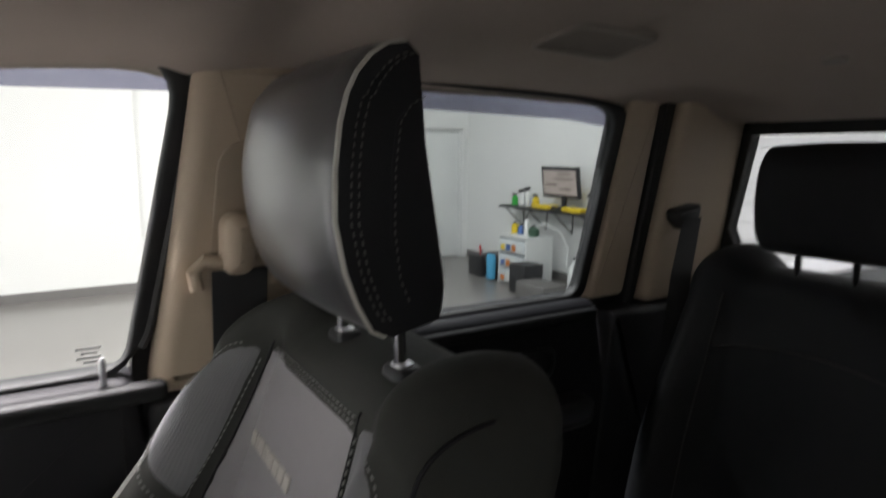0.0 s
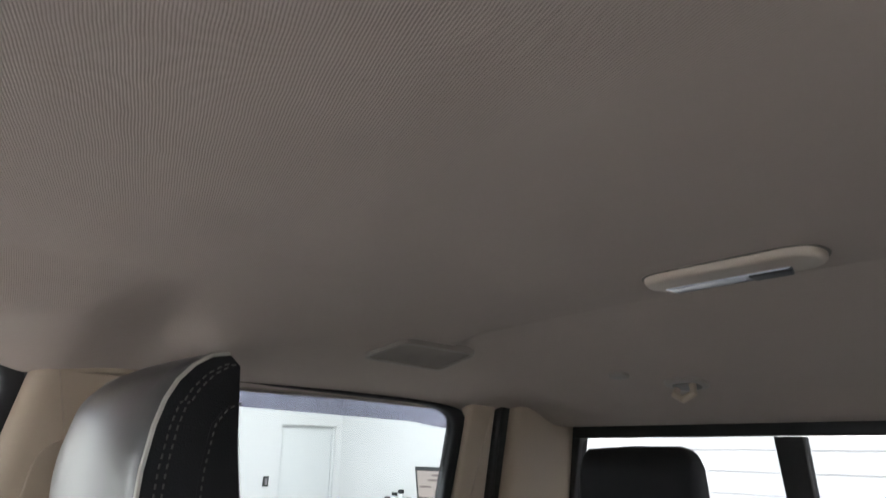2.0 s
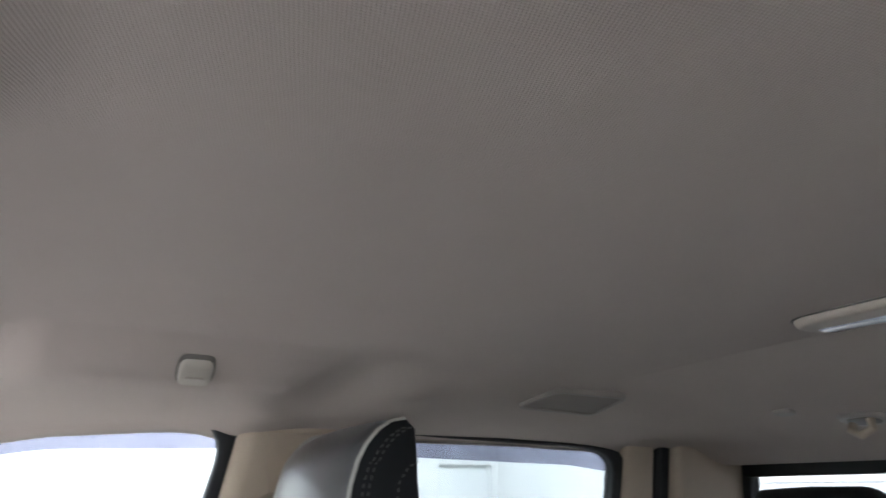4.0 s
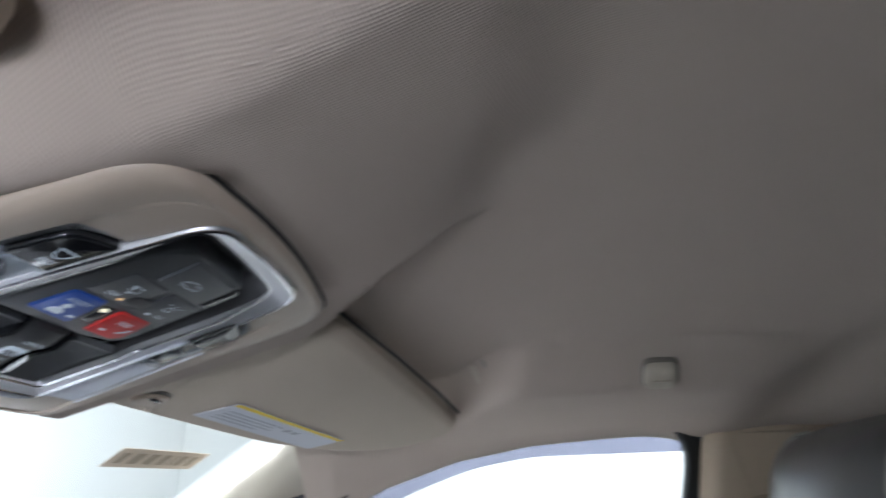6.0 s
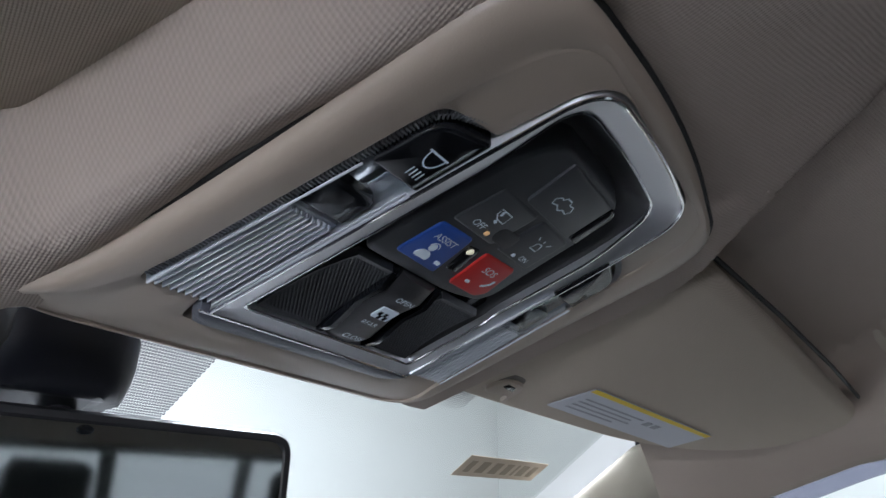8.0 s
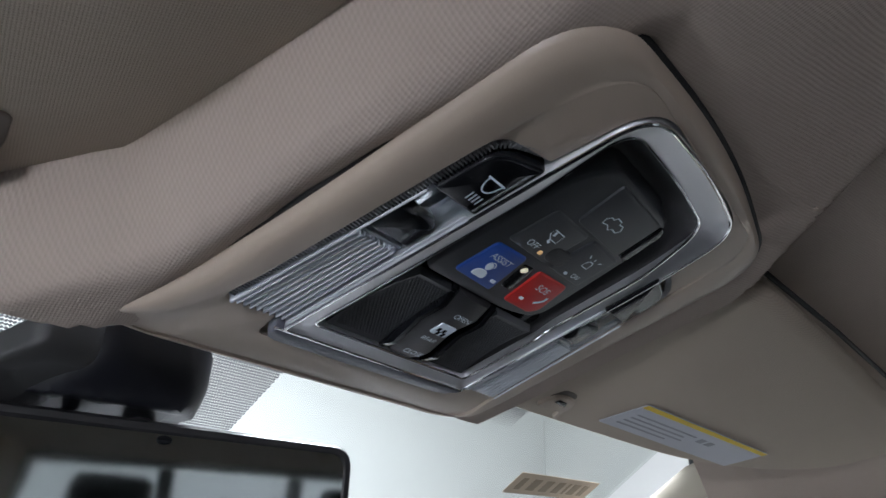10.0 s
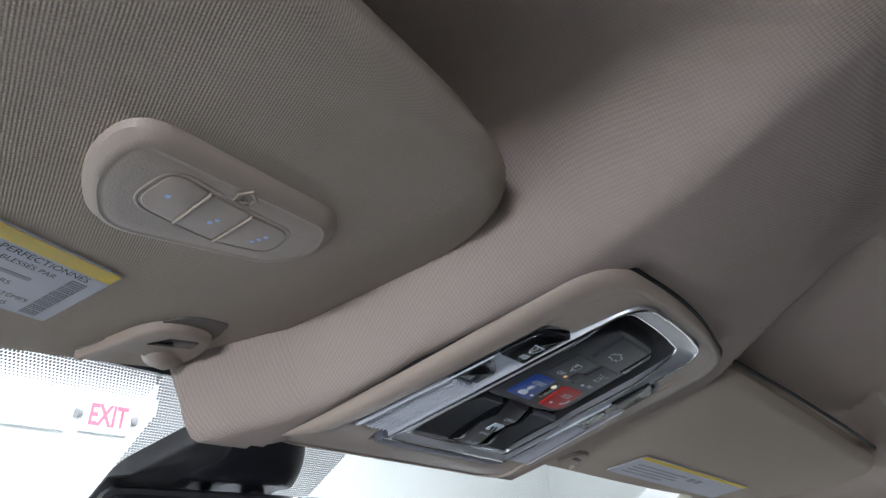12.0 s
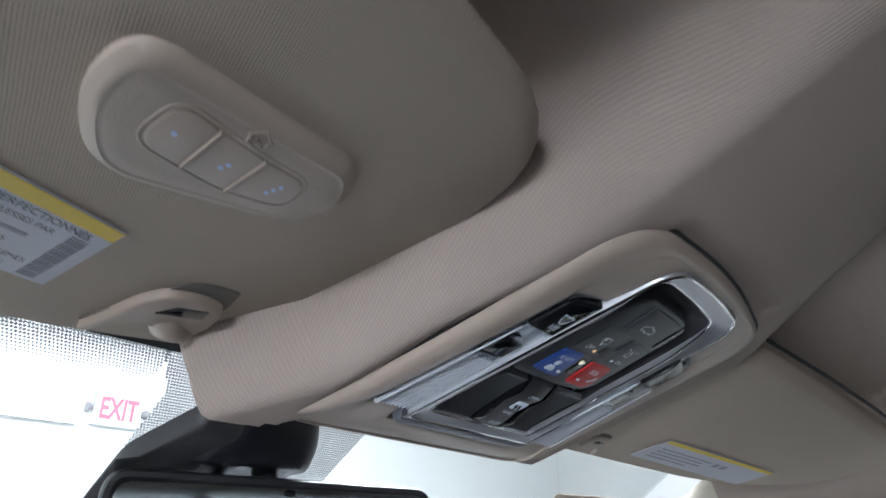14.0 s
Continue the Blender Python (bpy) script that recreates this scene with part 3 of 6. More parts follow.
def cab_side(s):
    f = side(s)
    who = "passenger" if s > 0 else "driver"
    fo, ro = rpoly(FRONT_GLASS, [0.080, 0.05, 0.05, 0.1, 0.1, 0.1, 0.1, 0.03, 0.03], 6), rpoly(REAR_GLASS, [0.03, 0.06, 0.05, 0.03, 0.03], 6)
    for name, outl, c, word in (("front", fo, (0.3, 1.62), "front"), ("rear", ro, (-0.5, 1.62), "rear")):
        d = thing(f"door_{name}", f"closed black {word} door with a clear window and black seal", "truck door", group="truck doors")
        if word == "front":
            low = rpoly([(0.062, 1.420), (0.90, 1.420), (0.98, 1.2), (0.98, 0.62), (0.06, 0.62), (0.03, 1.2)], 0.02, 4)
        else:
            low = rpoly([(-0.21, 1.428), (-0.76, 1.428), (-0.86, 1.1), (-0.80, 0.62), (-0.2, 0.62)], 0.02, 4)
        part("door_card", slab(low, -0.05, 0.045, 0.02, f), M_CARDBLACK, d, "black moulded plastic door card")
        part("sill_cap", slab(rpoly([(min(p[0] for p in outl) + 0.03, 1.414), (max(p[0] for p in outl) - 0.03, 1.414), (max(p[0] for p in outl) - 0.03, 1.388), (min(p[0] for p in outl) + 0.03, 1.388)], 0.01, 3), 0.03, 0.052, 0.008, f), M_RUBBER, d)
        part("window_seal", frame_ring(rpoly(FRONT_SEAL if word == "front" else REAR_SEAL, 0.08 if word == "front" else 0.03, 7), inset(outl, 0.004), c, -0.012, 0.012, 0.006, f, 140), M_RUBBER, d, "black rubber window seal")
        if word == "front":
            ol = rpoly(FRONT_SEAL, 0.08, 7)
            ol = [p for p in ol[-20:] + ol[:12] if p[0] < 0.055 and p[1] < 1.826]
            part("bulb_seal", tube([f(p[0], p[1], 0.008) for p in ol], 0.0065, 8), M_RUBBERGREY, d, "grey rubber bulb seal")
        g = part("window_glass", slab(inset(outl, -0.008), -0.004, 0.0, 0, f), M_GLASS if word == "front" else M_TINT, d, "clear window glass" if word == "front" else "grey tinted window glass")
        g.visible_shadow = word != "front"
        if word == "front":
            for k, (y0, y1) in enumerate(((0.096, 0.125), (0.099, 0.119), (0.097, 0.124), (0.101, 0.117))):
                part("etched_mark", slab([(y0, 1.4620 - 0.0062 * k), (y1, 1.4620 - 0.0062 * k), (y1, 1.4590 - 0.0062 * k), (y0, 1.4590 - 0.0062 * k)], 0.0003, 0.0006, 0, f), M_ETCH, d, "pale grey etched bar")
        # smoked rain guard outside, along the top of the glass
        if word == "front":
            up = rpoly([(-0.03, 1.830), (0.22, 1.822), (0.33, 1.802), (0.43, 1.766), (0.52, 1.71), (0.47, 1.703), (0.40, 1.736), (0.31, 1.768), (0.22, 1.784), (-0.026, 1.790)], 0.03, 4)
        else:
            up = rpoly([(-0.265, 1.822), (-0.70, 1.812), (-0.80, 1.795), (-0.80, 1.764), (-0.70, 1.775), (-0.26, 1.785)], 0.012, 4)
        part("rain_guard", slab(up, -0.03, -0.026, 0, f), M_GUARD, d, "smoked grey rain guard strip")
        if word == "front":
            part("lock_knob", tube([f(0.097, 1.405, 0.03), f(0.097, 1.435, 0.03), f(0.097, 1.449, 0.03), f(0.097, 1.454, 0.03)], [0.005, 0.004, 0.004, 0.002], 10), M_SATIN, d, "slim bright lock knob")
            part("pull_handle", frame_ring(rpoly([(0.14, 1.28), (0.30, 1.28), (0.30, 1.20), (0.14, 1.20)], 0.03), rpoly([(0.15, 1.27), (0.29, 1.27), (0.29, 1.21), (0.15, 1.21)], 0.025), (0.22, 1.24), 0.04, 0.055, 0.004, f), M_SATIN, d)
        else:
            part("pull_handle", frame_ring(rpoly([(-0.40, 1.35), (-0.66, 1.35), (-0.66, 1.28), (-0.40, 1.28)], 0.03), rpoly([(-0.41, 1.342), (-0.65, 1.342), (-0.65, 1.288), (-0.41, 1.288)], 0.025), (-0.53, 1.315), 0.04, 0.052, 0.004, f), M_BLACK, d)
            part("armrest", slab(rpoly([(-0.3, 1.24), (-0.74, 1.24), (-0.74, 1.18), (-0.3, 1.18)], 0.02), 0.04, 0.10, 0.02, f), M_BLACK, d)
    # pillars
    core = thing("door_post", f"dark steel door posts of the {who} side", "door post", kind="structure")
    part("post", slab([(-0.036, 1.84), (-0.265, 1.84), (-0.20, 0.6), (0.12, 0.6), (0.060, 1.437)], -0.05, -0.014, 0, f), M_POST, core)
    part("post", slab([(-0.825, 1.84), (-1.20, 1.84), (-1.20, 0.6), (-0.80, 0.6), (-0.775, 1.44)], -0.05, -0.014, 0, f), M_POST, core)
    b = thing("pillar_trim_middle", f"tan moulded trim of the {who} side middle pillar", "pillar trim", group="tan pillar trims", kind="structure")
    part("pillar_cover", slab(rpoly([(-0.030, 1.84), (-0.25, 1.84), (-0.19, 1.385), (0.046, 1.385)], 0.03, 6), -0.03, 0.037, 0.030, f, 7), M_TAN, b)
    part("pillar_foot", slab(rpoly([(0.05, 1.382), (-0.19, 1.382), (-0.17, 0.6), (0.08, 0.6)], 0.02), -0.03, 0.03, 0.012, f), M_BLACK, b, "black lower pillar cover")
    c = thing("pillar_trim_rear", f"tan moulded trim of the {who} side rear pillar", "pillar trim", group="tan pillar trims", kind="structure")
    part("door_frame_cover", slab(rpoly([(-0.815, 1.83), (-0.90, 1.83), (-0.86, 1.42), (-0.762, 1.42)], 0.015), -0.03, 0.02, 0.012, f), M_TAN, c)
    part("door_seal", slab(rpoly([(-0.903, 1.83), (-0.94, 1.815), (-0.892, 1.40), (-0.862, 1.40)], 0.006), -0.03, 0.025, 0.01, f), M_RUBBER, c, "black rubber door seal")
    part("pillar_cover", slab(rpoly([(-0.943, 1.85), (-1.16, 1.85), (-1.16, 1.40), (-0.895, 1.40)], 0.03, 6), -0.03, 0.045, 0.018, f, 5), M_TAN, c)
    part("pillar_foot", slab(rpoly([(-0.80, 1.398), (-1.18, 1.398), (-1.18, 0.6), (-0.80, 0.6)], 0.01), -0.03, 0.05, 0.02, f), M_BLACK, c, "black lower pillar cover")
    a = thing("pillar_trim_front", f"taupe moulded trim of the {who} side windscreen pillar", "pillar trim", group="tan pillar trims", kind="structure")
    path = [(0.70, 0.49, 1.79), (0.725, 0.58, 1.763), (0.768, 0.69, 1.70), (0.81, 0.90, 1.56), (0.85, 1.15, 1.38)]
    rings = []
    for x, y, z in path:
        ring = rpoly([(-0.05, -0.01), (0.04, -0.06), (0.05, 0.035), (-0.035, 0.055)], 0.03, 5)
        rings.append([(s * (x + p[0]), y + 0.35 * p[1] + 0.3 * (p[0] * -1), z + p[1] * 1.0) for p in ring])
    part("pillar_cover", loft(rings), M_TAUPE, a)


def window_top(y):
    """How high the liner ends over the door windows."""
    knots = ((-0.30, 1.8160), (-0.10, 1.8040), (-0.05, 1.8010), (-0.018, 1.8050), (0.0, 1.8120), (0.03, 1.8185), (0.06, 1.8200), (0.11, 1.8170), (0.22, 1.8080), (0.335, 1.786), (0.44, 1.750), (0.52, 1.712), (0.70, 1.680))
    if y <= knots[0][0]:
        return knots[0][1]
    for (a, b), (c, d) in zip(knots, knots[1:]):
        if y <= c:
            return b + (d - b) * (y - a) / (c - a)
    return knots[-1][1]


# the crease at the right of the swelling: y, x
CREASE = ((0.20, 0.032), (0.234, 0.033), (0.2505, 0.038), (0.2736, 0.050), (0.3176, 0.087), (0.378, 0.148), (0.395, 0.158))


def ceiling_z(x, y):
    """The underside of the headliner."""
    ax = abs(x)
    z = 1.893 - 0.05 * ax * ax
    # droops to the windscreen
    f = clamp((y - 0.18) / 0.47)
    z -= 0.030 * f * f
    z += (-0.002 if x > 0 else 0.022) * smooth(0.24 if x > 0 else 0.15, 0.37, y) * (smooth(0.10, 0.30, ax) if x > 0 else smooth(0.12, 0.17, ax)) * (1 - smooth(0.45, 0.62, ax))
    # steps down over the doors, and only rolls at the middle pillar
    post = math.exp(-((y + 0.125) / 0.070) ** 2)
    x0 = 0.375 + 0.16 * smooth(0.22, 0.36, y)
    soft = 0.060 if y > -0.1 else 0.12
    deep = 0.044 - 0.026 * smooth(-0.15, -0.30, y)
    step = deep * smooth(x0, x0 + soft, ax) * (1 - post) * (1 - 0.8 * smooth(0.30, 0.45, y))
    e = 0.38 + 0.17 * smooth(0.22, 0.36, y)
    k = clamp((ax - e) / (0.70 - e))
    z0 = 1.893 - 0.05 * 0.49 - 0.030 * f * f - deep * (1 - post) * (1 - 0.8 * smooth(0.30, 0.45, y))
    z -= step + (z0 - window_top(y)) * k ** 1.25
    z -= 0.010 * clamp((ax - 0.660) / 0.040) ** 2
    # behind a crease the rear panel slopes down to the rear window
    if y < -0.535:
        z += 0.009 * smooth(-0.535, -0.538, y) * (1 - smooth(0.48, 0.60, ax))
        z -= 0.105 * clamp((-0.535 - y) / 0.555) * (1 - 0.85 * smooth(0.42, 0.62, ax))
    # the swelling that carries the console
    bz = 1.9632 - 0.30 * y
    if y < 0.36:
        k = smooth(0.05, -0.10, x)
        bz = bz * (1 - k) + k * (1.8552 + 0.12 * (0.36 - y) + 0.6 * (0.36 - y) ** 2)
    wr = 0.033
    for (ya, xa), (yb, xb) in zip(CREASE, CREASE[1:]):
        if y > ya:
            wr = xa + (xb - xa) * clamp((y - ya) / (yb - ya))
    xs = -0.108 - 0.028 * clamp((y - 0.35) / 0.2) - 0.046 * clamp((y - 0.54) / 0.07) - 0.055 * clamp((0.37 - y) / 0.14)
    wide = 0.050 + 0.010 * clamp((0.36 - y) / 0.14)
    right = smooth(wr + 0.009, wr - 0.005, x)
    left = smooth(xs - wide, xs + 0.004, x)
    ends = 0.590 + 0.010 * smooth(0.122, 0.150, -x)
    fr = smooth(ends + 0.022, ends - 0.004, y)
    yb = 0.658 - 0.35 * max(0.0, ax - 0.28) ** 2
    z += 0.05 * smooth(yb - 0.014, yb + 0.006, y) * smooth(0.20, 0.30, ax)
    if y < -0.9:
        k = smooth(-0.96, -1.09, y)
        z = max(z, 1.776) * (1 - k) + 1.778 * k
    drop = z - bz
    if drop > 0:
        z -= drop * smooth(-0.004, 0.016, drop) * min(right, left) * fr
    return z


def headliner():
    xs = sorted(set(steps_of(-0.70, 0.70, 70) + steps_of(-0.24, 0.24, 110) + steps_of(0.62, 0.70, 14) + steps_of(-0.70, -0.62, 14)))
    ys = sorted(set(steps_of(-1.13, 0.665, 90) + steps_of(0.14, 0.665, 110) + steps_of(-0.545, -0.53, 12)))
    def under(x, y):
        # cut away above the console
        hw = 0.076 + 0.016 * clamp((y - 0.360) / 0.02) + 0.022 * clamp((y - 0.380) / 0.09) + 0.004 * clamp((y - 0.47) / 0.10)
        k = smooth(hw, hw - 0.006, abs(x)) * smooth(0.366, 0.372, y) * smooth(0.594, 0.586, y)
        roll = smooth(hw + 0.014, hw, abs(x)) * smooth(0.338, 0.354, y) * smooth(0.62, 0.60, y)
        return (x, y, ceiling_z(x, y) + 0.035 * k + 0.0032 * roll)
    bm = sheet(under, xs, ys)
    bmesh.ops.delete(bm, geom=[v for v in bm.verts if abs(v.co.x) > 0.60 and v.co.y > 0.565], context="VERTS")
    solid("headliner", bm, M_LINER, "taupe woven cloth headliner of the truck cab", "headliner", kind="structure")
    out = sheet(lambda x, y: (x, y, 1.96 - 0.06 * x * x - 0.07 * clamp((y - 0.2) / 0.5) ** 2 - 0.05 * clamp((-0.7 - y) / 0.5) ** 2), steps_of(-0.76, 0.76, 24), steps_of(-1.22, 0.640, 30))
    solid("roof", out, M_PAINT, "silver painted steel roof of the truck", kind="structure")
    for s in (-1, 1):
        rail = loft([[(s * 0.715, y, 1.832 - max(0, y - 0.3) * 0.55), (s * 0.76, y, 1.832 - max(0, y - 0.3) * 0.55), (s * 0.76, y, 1.97 - max(0, y - 0.3) * 0.3), (s * 0.70, y, 1.95 - max(0, y - 0.3) * 0.3)] for y in steps_of(-1.22, 0.60, 20)])
        solid("roof_rail", rail, M_BLACK, "dark roof rail over the doors", kind="structure", shade=False)


# ---- the overhead console ----
def con(x, y, d):
    """Console space: across, along, and how far it stands down from the face plane."""
    up = 0.016 * clamp((y - 0.556) / 0.044) ** 2 + 0.004 * clamp((abs(x) - 0.095) / 0.04) ** 2
    return (x, y, 1.962 - 0.012 * x - 0.30 * y + up - d)


def console():
    c = thing("overhead_console", "taupe plastic overhead console with lamps and switches in a satin frame", "overhead console")
    outer = rpoly([(-0.1085, 0.3600), (0.0, 0.3515), (0.1145, 0.3650), (0.120, 0.48), (0.134, 0.600), (-0.149, 0.600), (-0.123, 0.55), (-0.1135, 0.47)],
                  [0.032, 0.08, 0.030, 0.05, 0.085, 0.016, 0.03, 0.04], 10)
    crease = rpoly([(-0.0885, 0.4080), (-0.080, 0.3615), (0.081, 0.3630), (0.0885, 0.4080), (0.1055, 0.5405), (0.124, 0.590), (-0.139, 0.592), (-0.1055, 0.5415)],
                   [0.02, 0.036, 0.036, 0.02, 0.02, 0.07, 0.010, 0.03], 8)
    hole = rpoly([(-0.0868, 0.4095), (-0.0606, 0.4045), (-0.0574, 0.3628), (0.0, 0.3601), (0.0562, 0.3648), (0.0632, 0.4045), (0.0868, 0.4095), (0.1040, 0.5398), (0.0725, 0.5405), (0.0700, 0.5560), (-0.0735, 0.5560), (-0.0755, 0.5405), (-0.1040, 0.5398)],
                 [0.006, 0.001, 0.019, 0.05, 0.019, 0.001, 0.006, 0.003, 0.001, 0.004, 0.004, 0.001, 0.003], 8)
    mid = (0.0, 0.46)
    n = 640
    o, cr, i = resample(outer, n, mid), resample(crease, n, mid), resample(hole, n, mid)

    def between(a, b, k, d):
        return [(p[0] + (q[0] - p[0]) * k, p[1] + (q[1] - p[1]) * k, d) for p, q in zip(a, b)]
    # rounded rim, then a step down to the inner face
    def face(k, d):
        """Inside the crease: lower than the rim, but level with it at the rear end."""
        return [(x, y, d + (0.0050 - d) * smooth(0.425, 0.375, y)) for x, y, _ in between(cr, i, k, d)]
    rings = [between(o, cr, 0.0, -0.014), between(o, cr, 0.0, -0.003), between(o, cr, 0.03, 0.0008), between(o, cr, 0.09, 0.0028), between(o, cr, 0.20, 0.0046), between(o, cr, 0.36, 0.0056), between(o, cr, 0.60, 0.0054),
             between(o, cr, 0.85, 0.0050), between(o, cr, 0.97, 0.0047), face(0.0, 0.0038), face(0.03, 0.0028), face(0.30, 0.0027), face(0.70, 0.0026), face(0.95, 0.0024), face(1.0, 0.0018), between(cr, i, 1.0, -0.009)]
    part("bezel", loft(rings, con, caps=(False, False)), M_BEZEL, c, "taupe satin plastic surround")
    part("backing", slab([p[:2] for p in between(o, cr, 0.1, 0.0)], -0.018, -0.012, 0, con), M_BLACK, c)
    # dark parting line round the bezel
    ring = [con(p[0], p[1], -0.0026) for p in o]
    part("gap", tube(ring + ring[:2], 0.0016, 8, False), M_RUBBER, c, "dark parting line")
    # dished satin frame round the switches, with bright edges
    heart = (0.0, 0.455)
    fo = resample(rpoly([(-0.0705, 0.5405), (-0.0562, 0.3640), (0.0, 0.3612), (0.0550, 0.3660), (0.0640, 0.420), (0.0690, 0.5405)], [0.002, 0.018, 0.05, 0.018, 0.04, 0.002], 12), 420, heart)
    fi = resample(rpoly([(-0.0595, 0.5320), (-0.0480, 0.3758), (0.0, 0.3752), (0.0445, 0.3785), (0.0525, 0.4100), (0.0555, 0.4700), (0.0585, 0.4800), (0.0605, 0.5320)], [0.003, 0.013, 0.05, 0.013, 0.03, 0.005, 0.005, 0.003], 10), 420, heart)
    def dish(k, d):
        """Deep at the rear end, nearly level along the sides."""
        return [(x, y, d + (0.0062 - d) * 0.75 * smooth(0.375, 0.42, y)) for x, y, _ in between(fo, fi, k, d)]
    part("satin_frame", loft([between(fo, fi, 0.0, -0.006), between(fo, fi, 0.0, 0.0060), between(fo, fi, 0.04, 0.0070), between(fo, fi, 0.10, 0.0072), dish(0.16, 0.0066), dish(0.5, 0.0044), dish(0.92, 0.0016), dish(1.0, 0.0010), between(fo, fi, 1.0, -0.006)], con, caps=(False, False)), M_SATIN, c, "satin silver dished frame")
    for line_of, w in ((between(fo, fi, 0.03, 0.0069), 0.0009), (dish(0.97, 0.0015), 0.0007)):
        ring = [con(*p) for p in line_of]
        part("chrome_edge", tube(ring + ring[:2], w, 8, False), M_CHROME, c, "bright chrome edge line")
    centre = [heart] * 420
    part("inner_well", loft([between(fi, centre, 0.0, 0.0004), between(fi, centre, 0.02, -0.0012), between(fi, centre, 0.10, -0.0085), between(fi, centre, 0.16, -0.0105)], con, caps=(False, True)), M_BLACK, c, "black sloping well round the switches")
    # grey strip at the front of the frame
    strip = []
    for x, k in ((-0.0738, 0.25), (-0.0728, 0.55), (-0.0690, 0.9), (-0.0640, 1.0), (0.0600, 1.0), (0.0650, 0.9), (0.0682, 0.55), (0.0692, 0.25)):
        strip.append([(x, 0.5410 + (y - 0.5410) * k, d) for y, d in ((0.5410, -0.004), (0.5410, 0.0060), (0.5425, 0.0072), (0.5450, 0.0074), (0.5500, 0.0060), (0.5545, 0.0036), (0.5555, -0.004))])
    part("front_strip", loft(strip, con), M_STRIP, c, "blue-grey textured strip")
    part("strip_edge", tube([con(-0.0745, 0.541, 0.0066), con(0.0700, 0.541, 0.0066)], 0.0007, 6), M_CHROME, c, "bright chrome edge line")
    # switch field
    def field(x, y, d):
        return con(x + 0.0012, y + 0.0010, d + 0.0018)
    part("switch_panel", slab(rpoly([(-0.0490, 0.4760), (-0.0455, 0.4300), (-0.0430, 0.4020), (-0.0340, 0.3880), (0.0240, 0.3880), (0.0330, 0.4000), (0.0370, 0.4300), (0.0415, 0.4640), (0.0370, 0.4720), (0.0150, 0.4765)], [0.006, 0.01, 0.012, 0.01, 0.010, 0.010, 0.01, 0.006, 0.006, 0.01], 5), -0.014, 0.0000, 0.002, field), M_BLACKISH, c, "raised charcoal switch panel")

    def button(name, pts, mat, d0, d1, r=0.0025, bev=0.0012, label=""):
        return part(name, slab(rpoly(pts, r, 4), d0, d1, bev, field), mat, c, label)

    def marks(parent, text, x, y, size, d, turn=0.0, mat=None):
        m = Matrix.Translation((x, y, d)) @ Matrix.Diagonal((1, -1, -1, 1)) @ pose(0, 0, 0, 0, 0, turn)
        return words(text, size, m, mat or M_MARK, "lettering", parent, field)

    def line(parent, pts, w, d, closed=False, mat=None, name="symbol"):
        """A fine drawn line on the face."""
        k = len(pts)
        ps = [Vector(p) for p in pts]
        rows = []
        for j in range(k):
            u = (ps[(j + 1) % k] if closed or j < k - 1 else ps[j]) - (ps[j - 1] if closed or j else ps[j])
            u.normalize()
            q = Vector((-u.y, u.x)) * w / 2
            rows.append((ps[j] + q, ps[j] - q))
        bm = bmesh.new()
        vs = [[bm.verts.new(field(*p, d)) for p in row] for row in rows]
        for j in range(k if closed else k - 1):
            a, b = vs[j], vs[(j + 1) % k]
            bm.faces.new((a[0], a[1], b[1], b[0]))
        return part(name, bm, mat or M_MARK, parent, shade=False)

    top = 0.0010
    blue = button("assist_button", [(-0.0365, 0.4680), (-0.0355, 0.4440), (-0.0124, 0.4430), (-0.0065, 0.4690)], M_BLUE, -0.003, top, label="blue assist button")
    red = button("sos_button", [(0.0070, 0.4695), (0.0019, 0.4448), (0.0285, 0.4440), (0.0345, 0.4640), (0.0300, 0.4692)], M_RED, -0.003, top, label="red emergency call button")
    button("centre_slot", [(-0.0050, 0.464), (-0.0105, 0.446), (-0.0010, 0.445), (0.0048, 0.464)], M_GLOSS, -0.003, 0.0002)
    button("slot_lamp", [(-0.0078, 0.4505), (-0.0072, 0.4475), (-0.0048, 0.4470), (-0.0045, 0.4490)], M_GLOW_WARM, 0.0005, 0.0018, 0.001, 0.0004, "small warm glowing slot")
    off = button("door_lamp_switch", [(-0.034, 0.4405), (-0.032, 0.416), (-0.002, 0.416), (-0.002, 0.4405)], M_BLACKISH, -0.003, 0.0008)
    on = button("cargo_lamp_switch", [(0.0025, 0.4405), (0.0025, 0.416), (0.030, 0.416), (0.032, 0.4405)], M_BLACKISH, -0.003, 0.0008)
    part("round_recess", slab(rpoly([(-0.0085, 0.438), (-0.0095, 0.429), (0.0055, 0.428), (0.0072, 0.438)], 0.0045, 6), -0.0005, 0.0011, 0.0005, field), M_BLACK, c)
    big = button("window_switch", [(-0.0185, 0.4140), (-0.0225, 0.3900), (0.0200, 0.3905), (0.0235, 0.4145)], M_BLACKISH, -0.003, 0.0014, 0.002, 0.0006)
    button("window_switch_edge", [(0.0245, 0.4145), (0.0210, 0.3905), (0.0290, 0.3915), (0.0335, 0.4150)], M_GLOSS, -0.003, 0.0010, 0.003)
    # lettering: seen from below, facing forward
    f1 = 0.0014
    marks(blue, "ASSIST", -0.0234, 0.4505, 0.0052, f1)
    head = [(-0.0240 + 0.0021 * math.cos(a), 0.4568 + 0.0022 * math.sin(a)) for a in steps_of(0, 5.9, 13)]
    part("symbol", slab(head, f1 - 0.0005, f1, 0, field), M_MARK, blue)
    part("symbol", slab(rpoly([(-0.0285, 0.4645), (-0.0285, 0.4617), (-0.0265, 0.4597), (-0.0215, 0.4597), (-0.0195, 0.4617), (-0.0195, 0.4645)], 0.0012, 3), f1 - 0.0005, f1, 0, field), M_MARK, blue)
